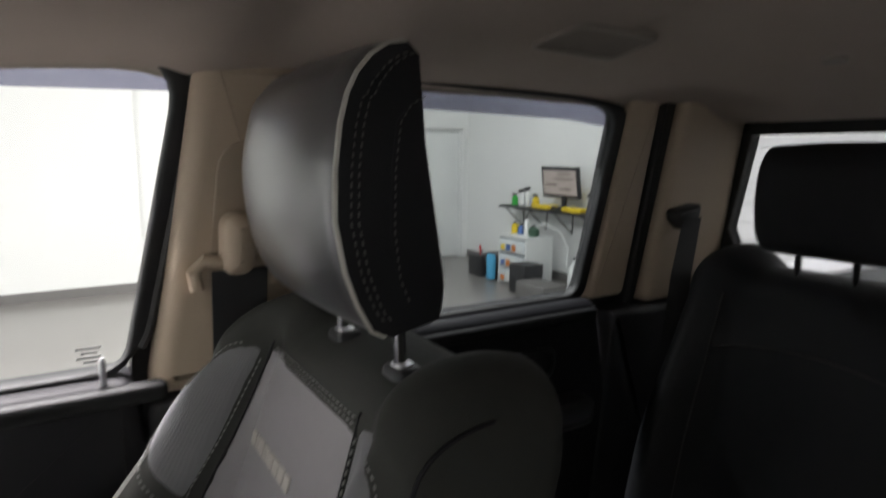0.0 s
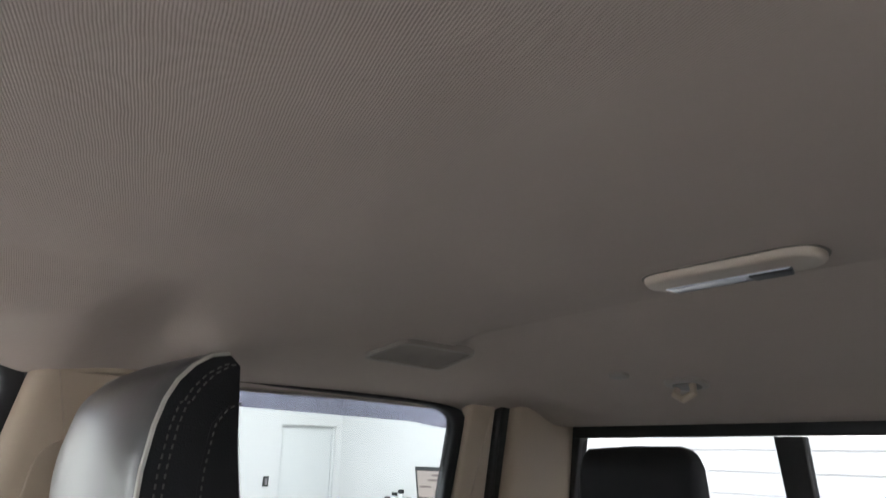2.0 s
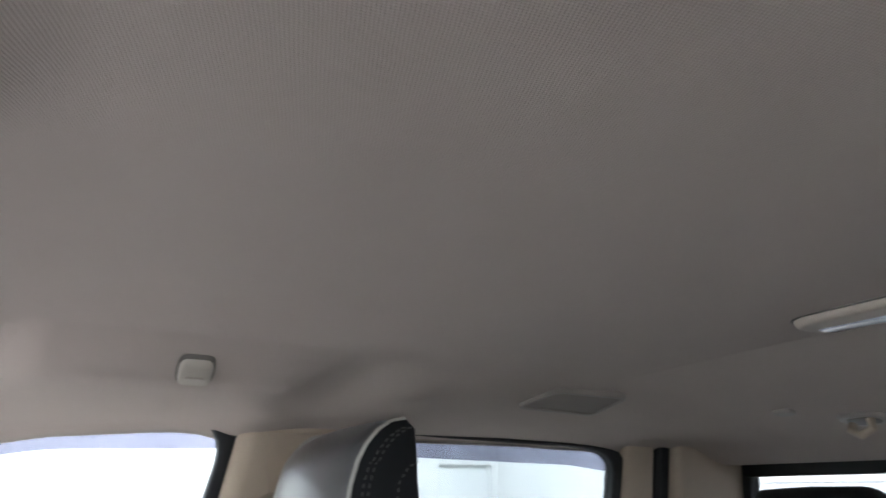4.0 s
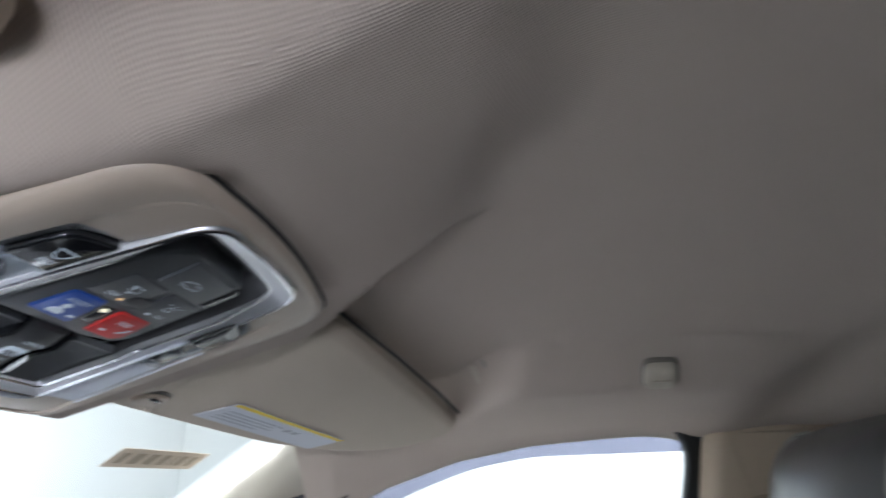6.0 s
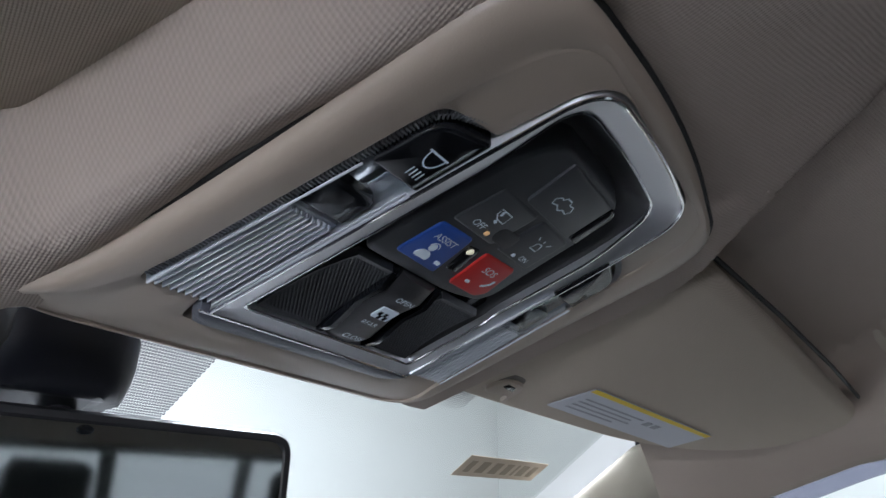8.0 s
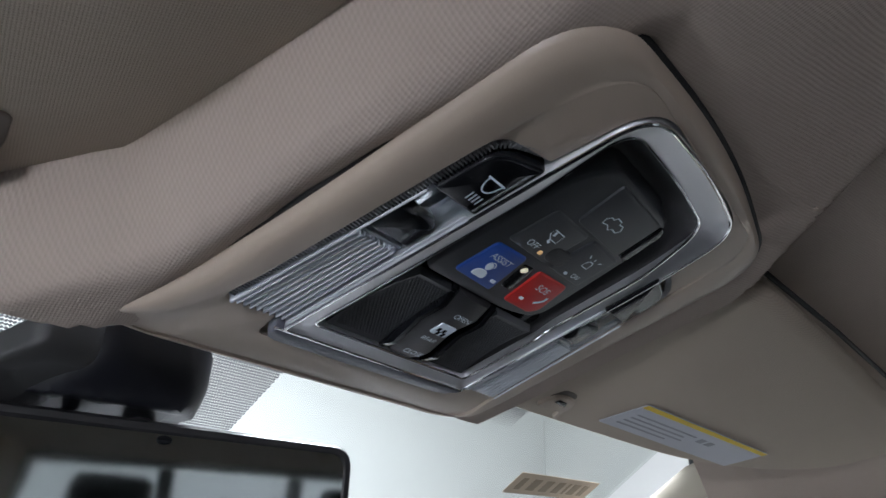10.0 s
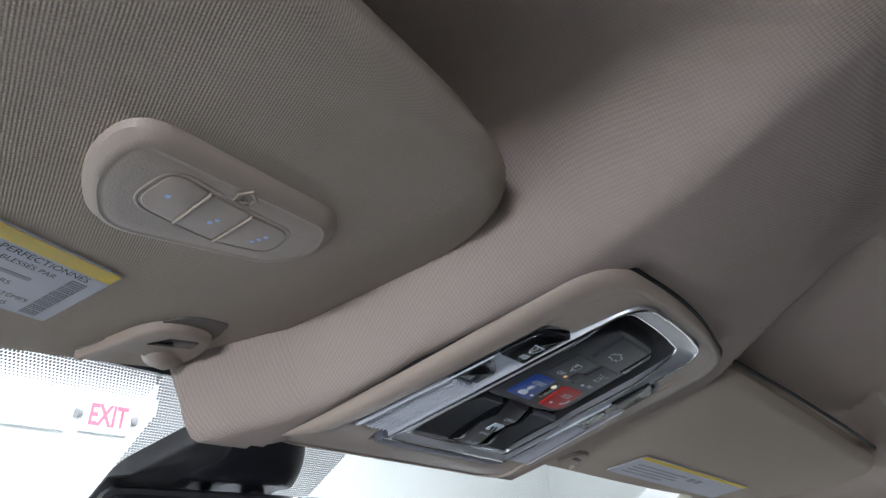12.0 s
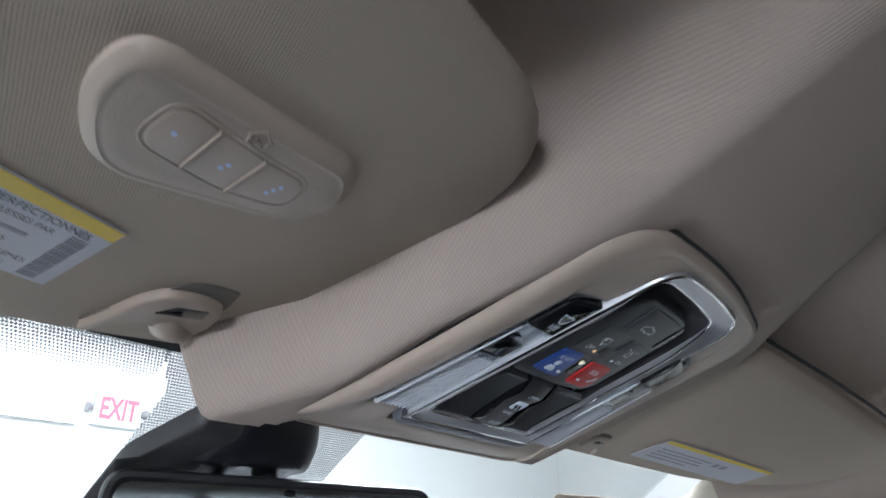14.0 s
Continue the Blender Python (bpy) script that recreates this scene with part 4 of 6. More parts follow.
    line(blue, [(-0.0240 + 0.0030 * math.cos(a), 0.4566 - 0.0030 * math.sin(a)) for a in steps_of(0.1, 3.0, 10)], 0.0006, f1)
    part("indicator", slab(rpoly([(-0.0140, 0.4636), (-0.0140, 0.4618), (-0.0106, 0.4618), (-0.0106, 0.4636)], 0.0005), f1 - 0.0005, f1, 0, field), M_MARK, blue)
    marks(red, "SOS", 0.0172, 0.4520, 0.0060, f1)
    line(red, [(0.0268, 0.4545), (0.0272, 0.4572), (0.0256, 0.4596), (0.0232, 0.4612)], 0.0018, f1)
    part("indicator", slab(rpoly([(0.0122, 0.4634), (0.0122, 0.4618), (0.0154, 0.4618), (0.0154, 0.4634)], 0.0005), f1 - 0.0005, f1, 0, field), M_MARK, red)
    marks(off, "OFF", -0.0213, 0.4350, 0.0050, 0.0012)
    line(off, [(-0.0180, 0.4283), (-0.0212, 0.4262), (-0.0218, 0.4232), (-0.0135, 0.4232), (-0.0128, 0.4283)], 0.0006, 0.0012, True)
    line(off, [(-0.0195, 0.4236), (-0.0185, 0.4262)], 0.0016, 0.0012)
    line(off, [(-0.0182, 0.4290), (-0.0160, 0.4302)], 0.0014, 0.0012)
    part("indicator", slab(rpoly([(-0.0138, 0.4376), (-0.0138, 0.4354), (-0.0112, 0.4354), (-0.0112, 0.4376)], 0.0006), 0.0004, 0.0012, 0, field), M_GLOW_AMBER, off, "small amber indicator light")
    marks(on, "ON", 0.0215, 0.4362, 0.0042, 0.0012)
    line(on, [(0.0148, 0.4292), (0.0152, 0.4262), (0.0162, 0.4248), (0.0188, 0.4248), (0.0198, 0.4262), (0.0204, 0.4292)], 0.0006, 0.0012, True)
    for a in (-1, 0, 1):
        line(on, [(0.0175 + a * 0.0040, 0.4236), (0.0175 + a * 0.0058, 0.4220)], 0.0006, 0.0012)
    part("indicator", slab(rpoly([(0.0128, 0.4382), (0.0128, 0.4366), (0.0152, 0.4366), (0.0152, 0.4382)], 0.0005), 0.0004, 0.0012, 0, field), M_MARK, on)
    line(big, [(-0.0088, 0.4068), (-0.0100, 0.4042), (-0.0080, 0.4022), (-0.0060, 0.4026), (-0.0050, 0.4008), (-0.0012, 0.4008), (-0.0002, 0.4024), (0.0030, 0.4020), (0.0048, 0.4042), (0.0036, 0.4066), (0.0004, 0.4060), (-0.0020, 0.4076), (-0.0052, 0.4060)], 0.0006, 0.0018, True)

    # window rocker at the front
    part("rocker_well", slab(rpoly([(-0.060, 0.532), (-0.0515, 0.4735), (0.054, 0.4735), (0.058, 0.532)], 0.003, 3), -0.012, -0.006, 0.001, field), M_GLOSS, c)
    def pad(xa, xb, xc, xd):
        """A ramped pad with rows of small raised lozenges."""
        def at(u, v):
            y = 0.530 - 0.052 * v
            x0, x1 = xa + (xc - xa) * v, xb + (xd - xb) * v
            x = x0 + (x1 - x0) * u
            edge = min(u, 1 - u, v, 1 - v)
            rise = 0.0026 * (2 * v - 1) ** 2 - 0.0012
            a, b = (x + 0.8 * y) / 0.00105 * math.pi / 2, (x - 0.8 * y) / 0.00105 * math.pi / 2
            knob = 0.00075 * min(abs(math.sin(a)), abs(math.sin(b)))
            return field(x, y, rise + (knob if edge > 0.05 else 0.0003) - (0.004 if edge < 0.001 else 0.0))
        return sheet(at, steps_of(0, 1, 90), steps_of(0, 1, 110))
    for xa, xb, xc, xd in ((-0.0555, -0.0175, -0.0475, -0.0195), (0.0165, 0.0550, 0.0155, 0.0490)):
        part("grip_pad", pad(xa, xb, xc, xd), M_GRIP, c, "black knurled rubber pad")
    rocker = part("rear_window_rocker", loft([[(x, y, d) for x, d in ((-0.0135 + k, -0.006), (-0.0135 + k, h), (-0.008 + k, h + 0.0025), (0.008 + k, h + 0.0025), (0.0125 + k, h), (0.0125 + k, -0.006))]
                                              for y, h, k in ((0.531, 0.0, 0.001), (0.520, 0.0035, 0.0), (0.503, 0.0005, -0.002), (0.487, 0.0035, -0.004), (0.477, 0.0, -0.005))], field), M_BLACK, c)
    for text, y, h, k in (("OPEN", 0.4865, 0.0064, -0.004), ("REAR", 0.5105, 0.0045, -0.001), ("CLOSE", 0.5215, 0.0062, 0.0)):
        marks(rocker, text, k, y, 0.0048, h)
    icon = part("symbol", slab(rpoly([(-0.0078, 0.5045), (-0.0078, 0.4958), (0.0042, 0.4958), (0.0042, 0.5045)], 0.001, 2), 0.0042, 0.0050, 0, field), M_MARK, rocker)
    for x0, y0 in ((-0.0060, 0.4990), (-0.0020, 0.4990), (-0.0040, 0.5015), (0.0000, 0.5015)):
        part("symbol_cell", slab([(x0, y0), (x0 + 0.002, y0), (x0 + 0.002, y0 + 0.0025), (x0, y0 + 0.0025)], 0.0050, 0.0053, 0, field), M_GLOSS, icon)
    for s in (-1, 1):
        part("rail", loft([[(s * 0.0185 + k, y, -0.006), (s * 0.0185 + k, y, h), (s * 0.0150 + k, y, h), (s * 0.0150 + k, y, -0.006)] for y, h, k in ((0.531, 0.002, 0.002), (0.52, 0.0055, 0.001), (0.503, 0.002, -0.001), (0.487, 0.0045, -0.004), (0.477, 0.001, -0.006))], field), M_GLOSS, c)

    # reading lamps, one a side
    for s in (-1, 1):
        def lm(x, y, d, s=s):
            return con(s * (x - 0.0008), y, d + (0.0022 if s < 0 else 0.0042))
        lamp = part("reading_lamp", slab(rpoly([(0.071, 0.539), (0.060, 0.405), (0.082, 0.410), (0.0880, 0.418), (0.1035, 0.536)], 0.003, 4), -0.011, -0.0075, 0, lm), M_TRAY, c, "clear ribbed reading lamp")
        part("reflector", slab(rpoly([(0.0635, 0.470), (0.0622, 0.4425), (0.0865, 0.4425), (0.0895, 0.470)], 0.002, 3), -0.0072, -0.0045, 0.0015, lm), M_CHROME, lamp)
        part("bulb_cover", slab(rpoly([(0.0665, 0.4715), (0.066, 0.456), (0.0885, 0.4545), (0.0905, 0.4715)], 0.0015, 3), -0.0045, 0.001, 0.002, lm), M_GLOSS, lamp)
        part("lens_floor", slab(rpoly([(0.0700, 0.5395), (0.0660, 0.474), (0.0915, 0.474), (0.1038, 0.5385)], 0.001, 2), -0.0074, -0.001, 0.0004, lm), M_TRAY, lamp)
        for k in range(9):
            x = 0.0738 + k * 0.0031
            part("rib", loft([[(x + y_off, y, -0.0012), (x + 0.0006 + y_off, y, 0.0016), (x + 0.0014 + y_off, y, 0.0018), (x + 0.0019 + y_off, y, -0.0012)] for y, y_off in ((0.5385, 0.0004 * (k - 3)), (0.4755, -0.0056 - 0.0003 * k))], lm), M_RIBGLASS, lamp)
        for (xa, xb, w) in ((0.0706, 0.0635, 0.0007), (0.0722, 0.0650, 0.0005), (0.1022, 0.0895, 0.0006)):
            part("lens_edge", tube([lm(xa, 0.537, 0.0030), lm(xb, 0.442, 0.0030)], w, 6), M_LENSBODY, lamp)
        edge = [(0.1035, 0.536), (0.0972, 0.4915), (0.0905, 0.447), (0.0875, 0.423), (0.0855, 0.4145), (0.081, 0.4100), (0.073, 0.4066), (0.0618, 0.4032)]
        part("toothed_rim", tube([lm(*p, -0.0015) for p in edge], 0.0014, 8), M_TOOTH, lamp, "dark grey toothed rim")
        run = sum((Vector(b) - Vector(a)).length for a, b in zip(edge, edge[1:]))
        for k in range(96):
            d = run * (k + 0.5) / 96
            for a, b in zip(edge, edge[1:]):
                a, b = Vector(a), Vector(b)
                if d <= (b - a).length:
                    p, u = a + (b - a).normalized() * d, (b - a).normalized()
                    break
                d -= (b - a).length
            turn = Matrix.Rotation(math.atan2(u.y, s * u.x), 4, "Z")
            part("edge_tooth", box(-0.00035, 0.00035, -0.0016, 0.0016, -0.0010, 0.0010, 0, Matrix.Translation(lm(p.x, p.y, -0.0002)) @ turn), M_TOOTH, lamp, shade=False)
        part("clear_end", slab(rpoly([(0.0708, 0.5392), (0.0705, 0.524), (0.0995, 0.521), (0.1032, 0.538)], 0.002, 3), -0.001, 0.0014, 0.0006, lm), M_LENS, lamp, "clear plastic lens end")
        cover = part("lens", slab(rpoly([(0.0655, 0.4745), (0.0628, 0.441), (0.0878, 0.441), (0.0915, 0.4745)], 0.002, 3), -0.001, 0.0030, 0.001, lm), M_LENS, lamp, "clear plastic lens")
        cover.visible_shadow = False
        sw = part("lamp_switch", slab(rpoly([(0.0622, 0.4395), (0.0602, 0.4070), (0.0842, 0.4135), (0.0880, 0.4395)], [0.002, 0.002, 0.008, 0.002], 5), -0.006, 0.0035, 0.0015, lm), M_GLOSS, lamp, "gloss black lamp switch")
        k = s
        arch = [(k * (0.0722 + 0.0042 * math.cos(a)), 0.4215 + 0.0062 * math.sin(a)) for a in steps_of(0, math.pi, 12)]
        line(sw, arch, 0.0007, 0.0040)
        line(sw, [(k * 0.0668, 0.4212), (k * 0.0776, 0.4212)], 0.0009, 0.0040)
        for j in range(4):
            line(sw, [(k * (0.0690 + 0.0020 * j), 0.4300), (k * (0.0690 + 0.0020 * j), 0.4340)], 0.0007, 0.0040)



# ---- sun visors ----
def visor_map(s):
    if s < 0:
        return lambda x, y, d: (x, y, 1.958 + 0.157 * x - 0.160 * y - d)
    return lambda x, y, d: (x, y, 1.973 - 0.140 * x - 0.250 * y - d)


def visor(s):
    f = visor_map(s)
    word = "driver" if s < 0 else "passenger"
    if s < 0:
        pts, rad = [(-0.56, 0.335), (-0.29, 0.352), (-0.135, 0.376), (-0.152, 0.628), (-0.30, 0.606), (-0.46, 0.545), (-0.585, 0.43)], [0.06, 0.3, 0.075, 0.035, 0.1, 0.1, 0.06]
    else:
        pts, rad = [(0.157, 0.380), (0.30, 0.357), (0.585, 0.318), (0.594, 0.405), (0.53, 0.466), (0.42, 0.521), (0.30, 0.550), (0.165, 0.580)], [0.04, 0.2, 0.040, 0.05, 0.1, 0.1, 0.1, 0.03]
    v = thing("sun_visor", f"folded-up taupe cloth sun visor on the {word} side", "sun visor", group="sun visors")
    outl = rpoly(pts, rad, 8)
    rings = []
    for k in range(9):
        a = -math.pi / 2 + math.pi * k / 8
        rings.append([(*p, 0.009 * math.sin(a) - 0.008) for p in inset(outl, 0.009 * (1 - math.cos(a)))])
    part("visor_body", loft(rings, f), M_VISOR, v)
    if s > 0:
        # dark strip added to paint the shaded gap between visor and headliner
        shade_line = [(0.165, 0.378), (0.30, 0.3535), (0.44, 0.3315), (0.555, 0.3165)]
        part("edge_gap_shade", tube([f(x, y, -0.016) for x, y in shade_line], 0.0019, 10), M_RUBBER, v, "dark strip painting the shaded gap along the edge")
    # hidden slab added above the visor to keep light out of the gap
    part("visor_light_block", slab(inset(outl, 0.010), -0.014, -0.034, 0.004, f), M_VISOR, v)
    # carrier clip in its notch
    cx, cy = (-0.205, 0.575) if s < 0 else (0.195, 0.545)
    k = -s
    q = (lambda x, y, d: f(cx + x, cy + y, d)) if s < 0 else (lambda x, y, d: f(cx - 0.55 * x, cy + 0.55 * y, 0.6 * d))
    # dark slab that paints the shade inside the pocket
    part("clip_pocket_shade", slab(rpoly([(-0.0449, 0.0189), (-0.0368, -0.0011), (-0.0293, -0.0155), (-0.019, -0.0336), (-0.007, -0.0350), (0.0106, -0.0309), (0.0150, -0.0120), (0.010, 0.012), (-0.0235, 0.0060)], [0.001, 0.01, 0.01, 0.008, 0.006, 0.003, 0.006, 0.006, 0.01], 5), -0.005, 0.0022, 0.0008, q), M_CLIPSHADE, v)
    arm = part("clip_arm", slab(rpoly([(-0.0445, 0.0195), (-0.0378, 0.0024), (-0.0333, -0.0156), (-0.0246, -0.0262), (-0.0078, -0.0260), (0.0107, -0.0177), (0.0160, 0.0008), (0.0138, 0.0156), (0.004, 0.0180), (-0.0182, 0.0071), (-0.0272, 0.0048), (-0.0317, 0.0074), (-0.0386, 0.0203)], [0.001, 0.01, 0.01, 0.008, 0.008, 0.008, 0.008, 0.006, 0.008, 0.006, 0.006, 0.006, 0.001], 6), 0.0, 0.0070, 0.0022, q), M_BEZEL, v, "beige plastic visor clip")
    # black patch in place of the slot's inner shade
    part("clip_slot_shade", slab(rpoly([(-0.0225, -0.0090), (-0.0150, -0.0180), (0.0030, -0.0165), (0.0040, -0.0075)], 0.0015), 0.006, 0.0075, 0.0003, q), M_GLOSS, arm)
    if s < 0:
        part("clip_hook", tube([q(-0.013, 0.000, 0.001), q(-0.0105, 0.004, 0.002), q(-0.006, 0.0095, 0.003), q(0.001, 0.0140, 0.003), q(0.009, 0.0165, 0.001), q(0.014, 0.017, 0.0)], [0.003, 0.0070, 0.0088, 0.0085, 0.007, 0.003], 24), M_BEZEL_LIGHT, v, "rounded beige hook")
    return v, f


def label_plate(parent, f, corners, band=0.24, name="warning_label"):
    """A printed label: yellow heading band, white field, bars of small print and a bar code. corners: two ends of the top edge and a bottom end."""
    a, b, c = (Vector(p) for p in corners)
    u, w = b - a, c - a

    def at(x, y, d):
        p = a + u * x + w * y
        return f(p.x, p.y, d)
    body = part(name, slab(rpoly([(0, 0), (1, 0), (1, 1), (0, 1)], 0.02, 3), 0.0018, 0.0026, 0, at), M_PAPER, parent, "white and yellow printed warning label")
    part("heading_band", slab([(0.004, 0.004), (0.996, 0.004), (0.996, band), (0.004, band)], 0.0026, 0.0029, 0, at), M_YELLOW, body, "yellow heading band")
    return body, at


def visors():
    v, f = visor(-1)
    # remote control module
    ang = 0.10

    def q(x, y, d):
        return f(-0.2625 + 0.93 * (x * math.cos(ang) + y * math.sin(ang)), 0.4460 + 0.88 * (y * math.cos(ang) + x * 0.12), d * 0.75)
    pod = thing("opener_pod", "beige three-button door opener pod on the visor", "door opener")
    outl = rpoly([(-0.058, -0.032), (0.046, -0.026), (0.056, 0.0), (0.040, 0.026), (-0.048, 0.036), (-0.064, 0.0)], [0.03, 0.02, 0.018, 0.022, 0.03, 0.03], 8)
    rings = [[(*p, 0.0) for p in outl], [(*p, 0.005) for p in inset(outl, 0.0008)], [(*p, 0.0085) for p in inset(outl, 0.004)], [(*p, 0.0096) for p in inset(outl, 0.0065)], [(*p, 0.0092) for p in inset(outl, 0.0075)], [(*p, 0.0094) for p in inset(outl, 0.0085)], [(*p, 0.0100) for p in inset(outl, 0.0125)], [(*p, 0.0100) for p in inset(outl, 0.0140)]]
    part("pod_body", loft(rings, q), M_BEZEL_LIGHT, pod)
    field = rpoly([(-0.0370, -0.0202), (0.0, -0.0124), (0.0280, -0.0096), (0.0286, 0.0116), (-0.001, 0.0160), (-0.0225, 0.0120), (-0.0422, 0.0075)], [0.011, 0.03, 0.008, 0.009, 0.03, 0.03, 0.011], 7)
    part("button_groove", frame_ring(inset(field, -0.0012), inset(field, 0.0004), (-0.006, -0.001), 0.0085, 0.0104, 0.0005, q), M_BEZEL, pod)
    keys = (([(-0.0360, -0.0190), (-0.0190, -0.0149), (-0.0222, 0.0107), (-0.0410, 0.0065)], [0.010, 0.0015, 0.0015, 0.010], (-0.0314, -0.0042)),
            ([(-0.0172, -0.0145), (0.0034, -0.0108), (-0.0012, 0.0145), (-0.0205, 0.0110)], [0.0015] * 4, (-0.0082, 0.0010)),
            ([(0.0052, -0.0104), (0.0270, -0.0085), (0.0275, 0.0105), (0.0006, 0.0148)], [0.0015, 0.008, 0.009, 0.0015], (0.0165, 0.0026)))
    for k, (pts, rad, mid) in enumerate(keys):
        b = part("opener_button", slab(rpoly(pts, rad, 5), 0.008, 0.0108, 0.0008, q), M_BEZEL, pod)
        if k < 2:
            (xa, ya), (xb, yb) = pts[1], pts[2]
            part("divider", slab(rpoly([(xa + 0.0001, ya), (xa + 0.0013, ya), (xb + 0.0013, yb), (xb + 0.0001, yb)], 0.0004), 0.008, 0.0120, 0.0004, q), M_BEZEL_LIGHT, pod)
        for j in range(k + 1):
            x, y = mid[0] + (j - k / 2) * 0.0018, mid[1] - (j - k / 2) * 0.0031
            part("dot", slab([(x + 0.0012 * math.cos(a), y + 0.0012 * math.sin(a)) for a in steps_of(0, 5.8, 11)], 0.0104, 0.0110, 0, q), M_GLOW_BLUE, b, "pale lit dot")
    hx, hy = -0.005, -0.0199
    for pts in ([(-0.0065, 0.0008), (0.0, -0.0055), (0.0065, 0.0008)], [(-0.0048, 0.0), (-0.0048, 0.0052), (-0.002, 0.0052)], [(0.002, 0.0052), (0.0048, 0.0052), (0.0048, 0.0)], [(-0.002, 0.0015), (0.0015, 0.0025), (-0.002, 0.0040)]):
        part("house_stroke", tube([q(hx + 0.8 * p[0], hy + 0.8 * p[1], 0.0099) for p in pts], 0.0006, 6), M_BEZEL, pod, "raised house symbol")
    # warning labels
    body, at = label_plate(v, f, ((-0.405, 0.448), (-0.270, 0.510), (-0.4132, 0.4995)), 0.15)
    body2 = body

    def print_line(parent, at, text, x, y, size):
        m = Matrix.Translation((x, y, 0.00275)) @ Matrix.Diagonal((1 / 0.148, -1 / 0.056, -1, 1))
        return words(text, size, m, M_INK, "print", parent, at, align="RIGHT")
    print_line(body2, at, "DE", 0.678, 0.078, 0.0095)
    for text, x, y, size in (("LES PERFECTIONNÉS", 0.94, 0.220, 0.0056), ("MENT BLESSÉS PAR", 0.855, 0.335, 0.0046), ("VERS", 0.786, 0.62, 0.0046), ("SYSTÈMES", 0.883, 0.78, 0.0046), ("PLUS", 0.845, 0.90, 0.0046)):
        print_line(body2, at, text, x, y, size)
    for k, (x0, x1, y) in enumerate(((0.05, 0.50, 0.220), (0.05, 0.50, 0.335), (0.05, 0.815, 0.49), (0.05, 0.66, 0.62), (0.05, 0.60, 0.78), (0.05, 0.68, 0.90))):
        part("print_bar", slab([(x0, y - 0.020), (x1, y - 0.020), (x1, y + 0.020), (x0, y + 0.020)], 0.0026, 0.0029, 0, at), M_GREYINK, body)
    for k in range(22):
        y = 0.29 + k * 0.031
        part("code_bar", slab([(0.900, y), (0.955, y), (0.955, y + (0.015 if k % 3 else 0.008)), (0.900, y + (0.015 if k % 3 else 0.008))], 0.0026, 0.0029, 0, at), M_GREYINK, body)
    v2, f2 = visor(1)
    body, at = label_plate(v2, f2, ((0.262, 0.492), (0.466, 0.450), (0.256, 0.534)), 0.13)
    for k, (x0, x1, y) in enumerate(((0.06, 0.5, 0.38), (0.06, 0.45, 0.52), (0.06, 0.48, 0.66), (0.06, 0.4, 0.8))):
        part("print_bar", slab([(x0, y - 0.02), (x1, y - 0.02), (x1, y + 0.02), (x0, y + 0.02)], 0.0026, 0.0029, 0, at), M_GREYINK, body)
    for x0 in (0.54, 0.61):
        part("print_bar", slab([(x0, 0.36), (x0 + 0.045, 0.36), (x0 + 0.045, 0.52), (x0, 0.52)], 0.0026, 0.0029, 0, at), M_GREYINK, body)


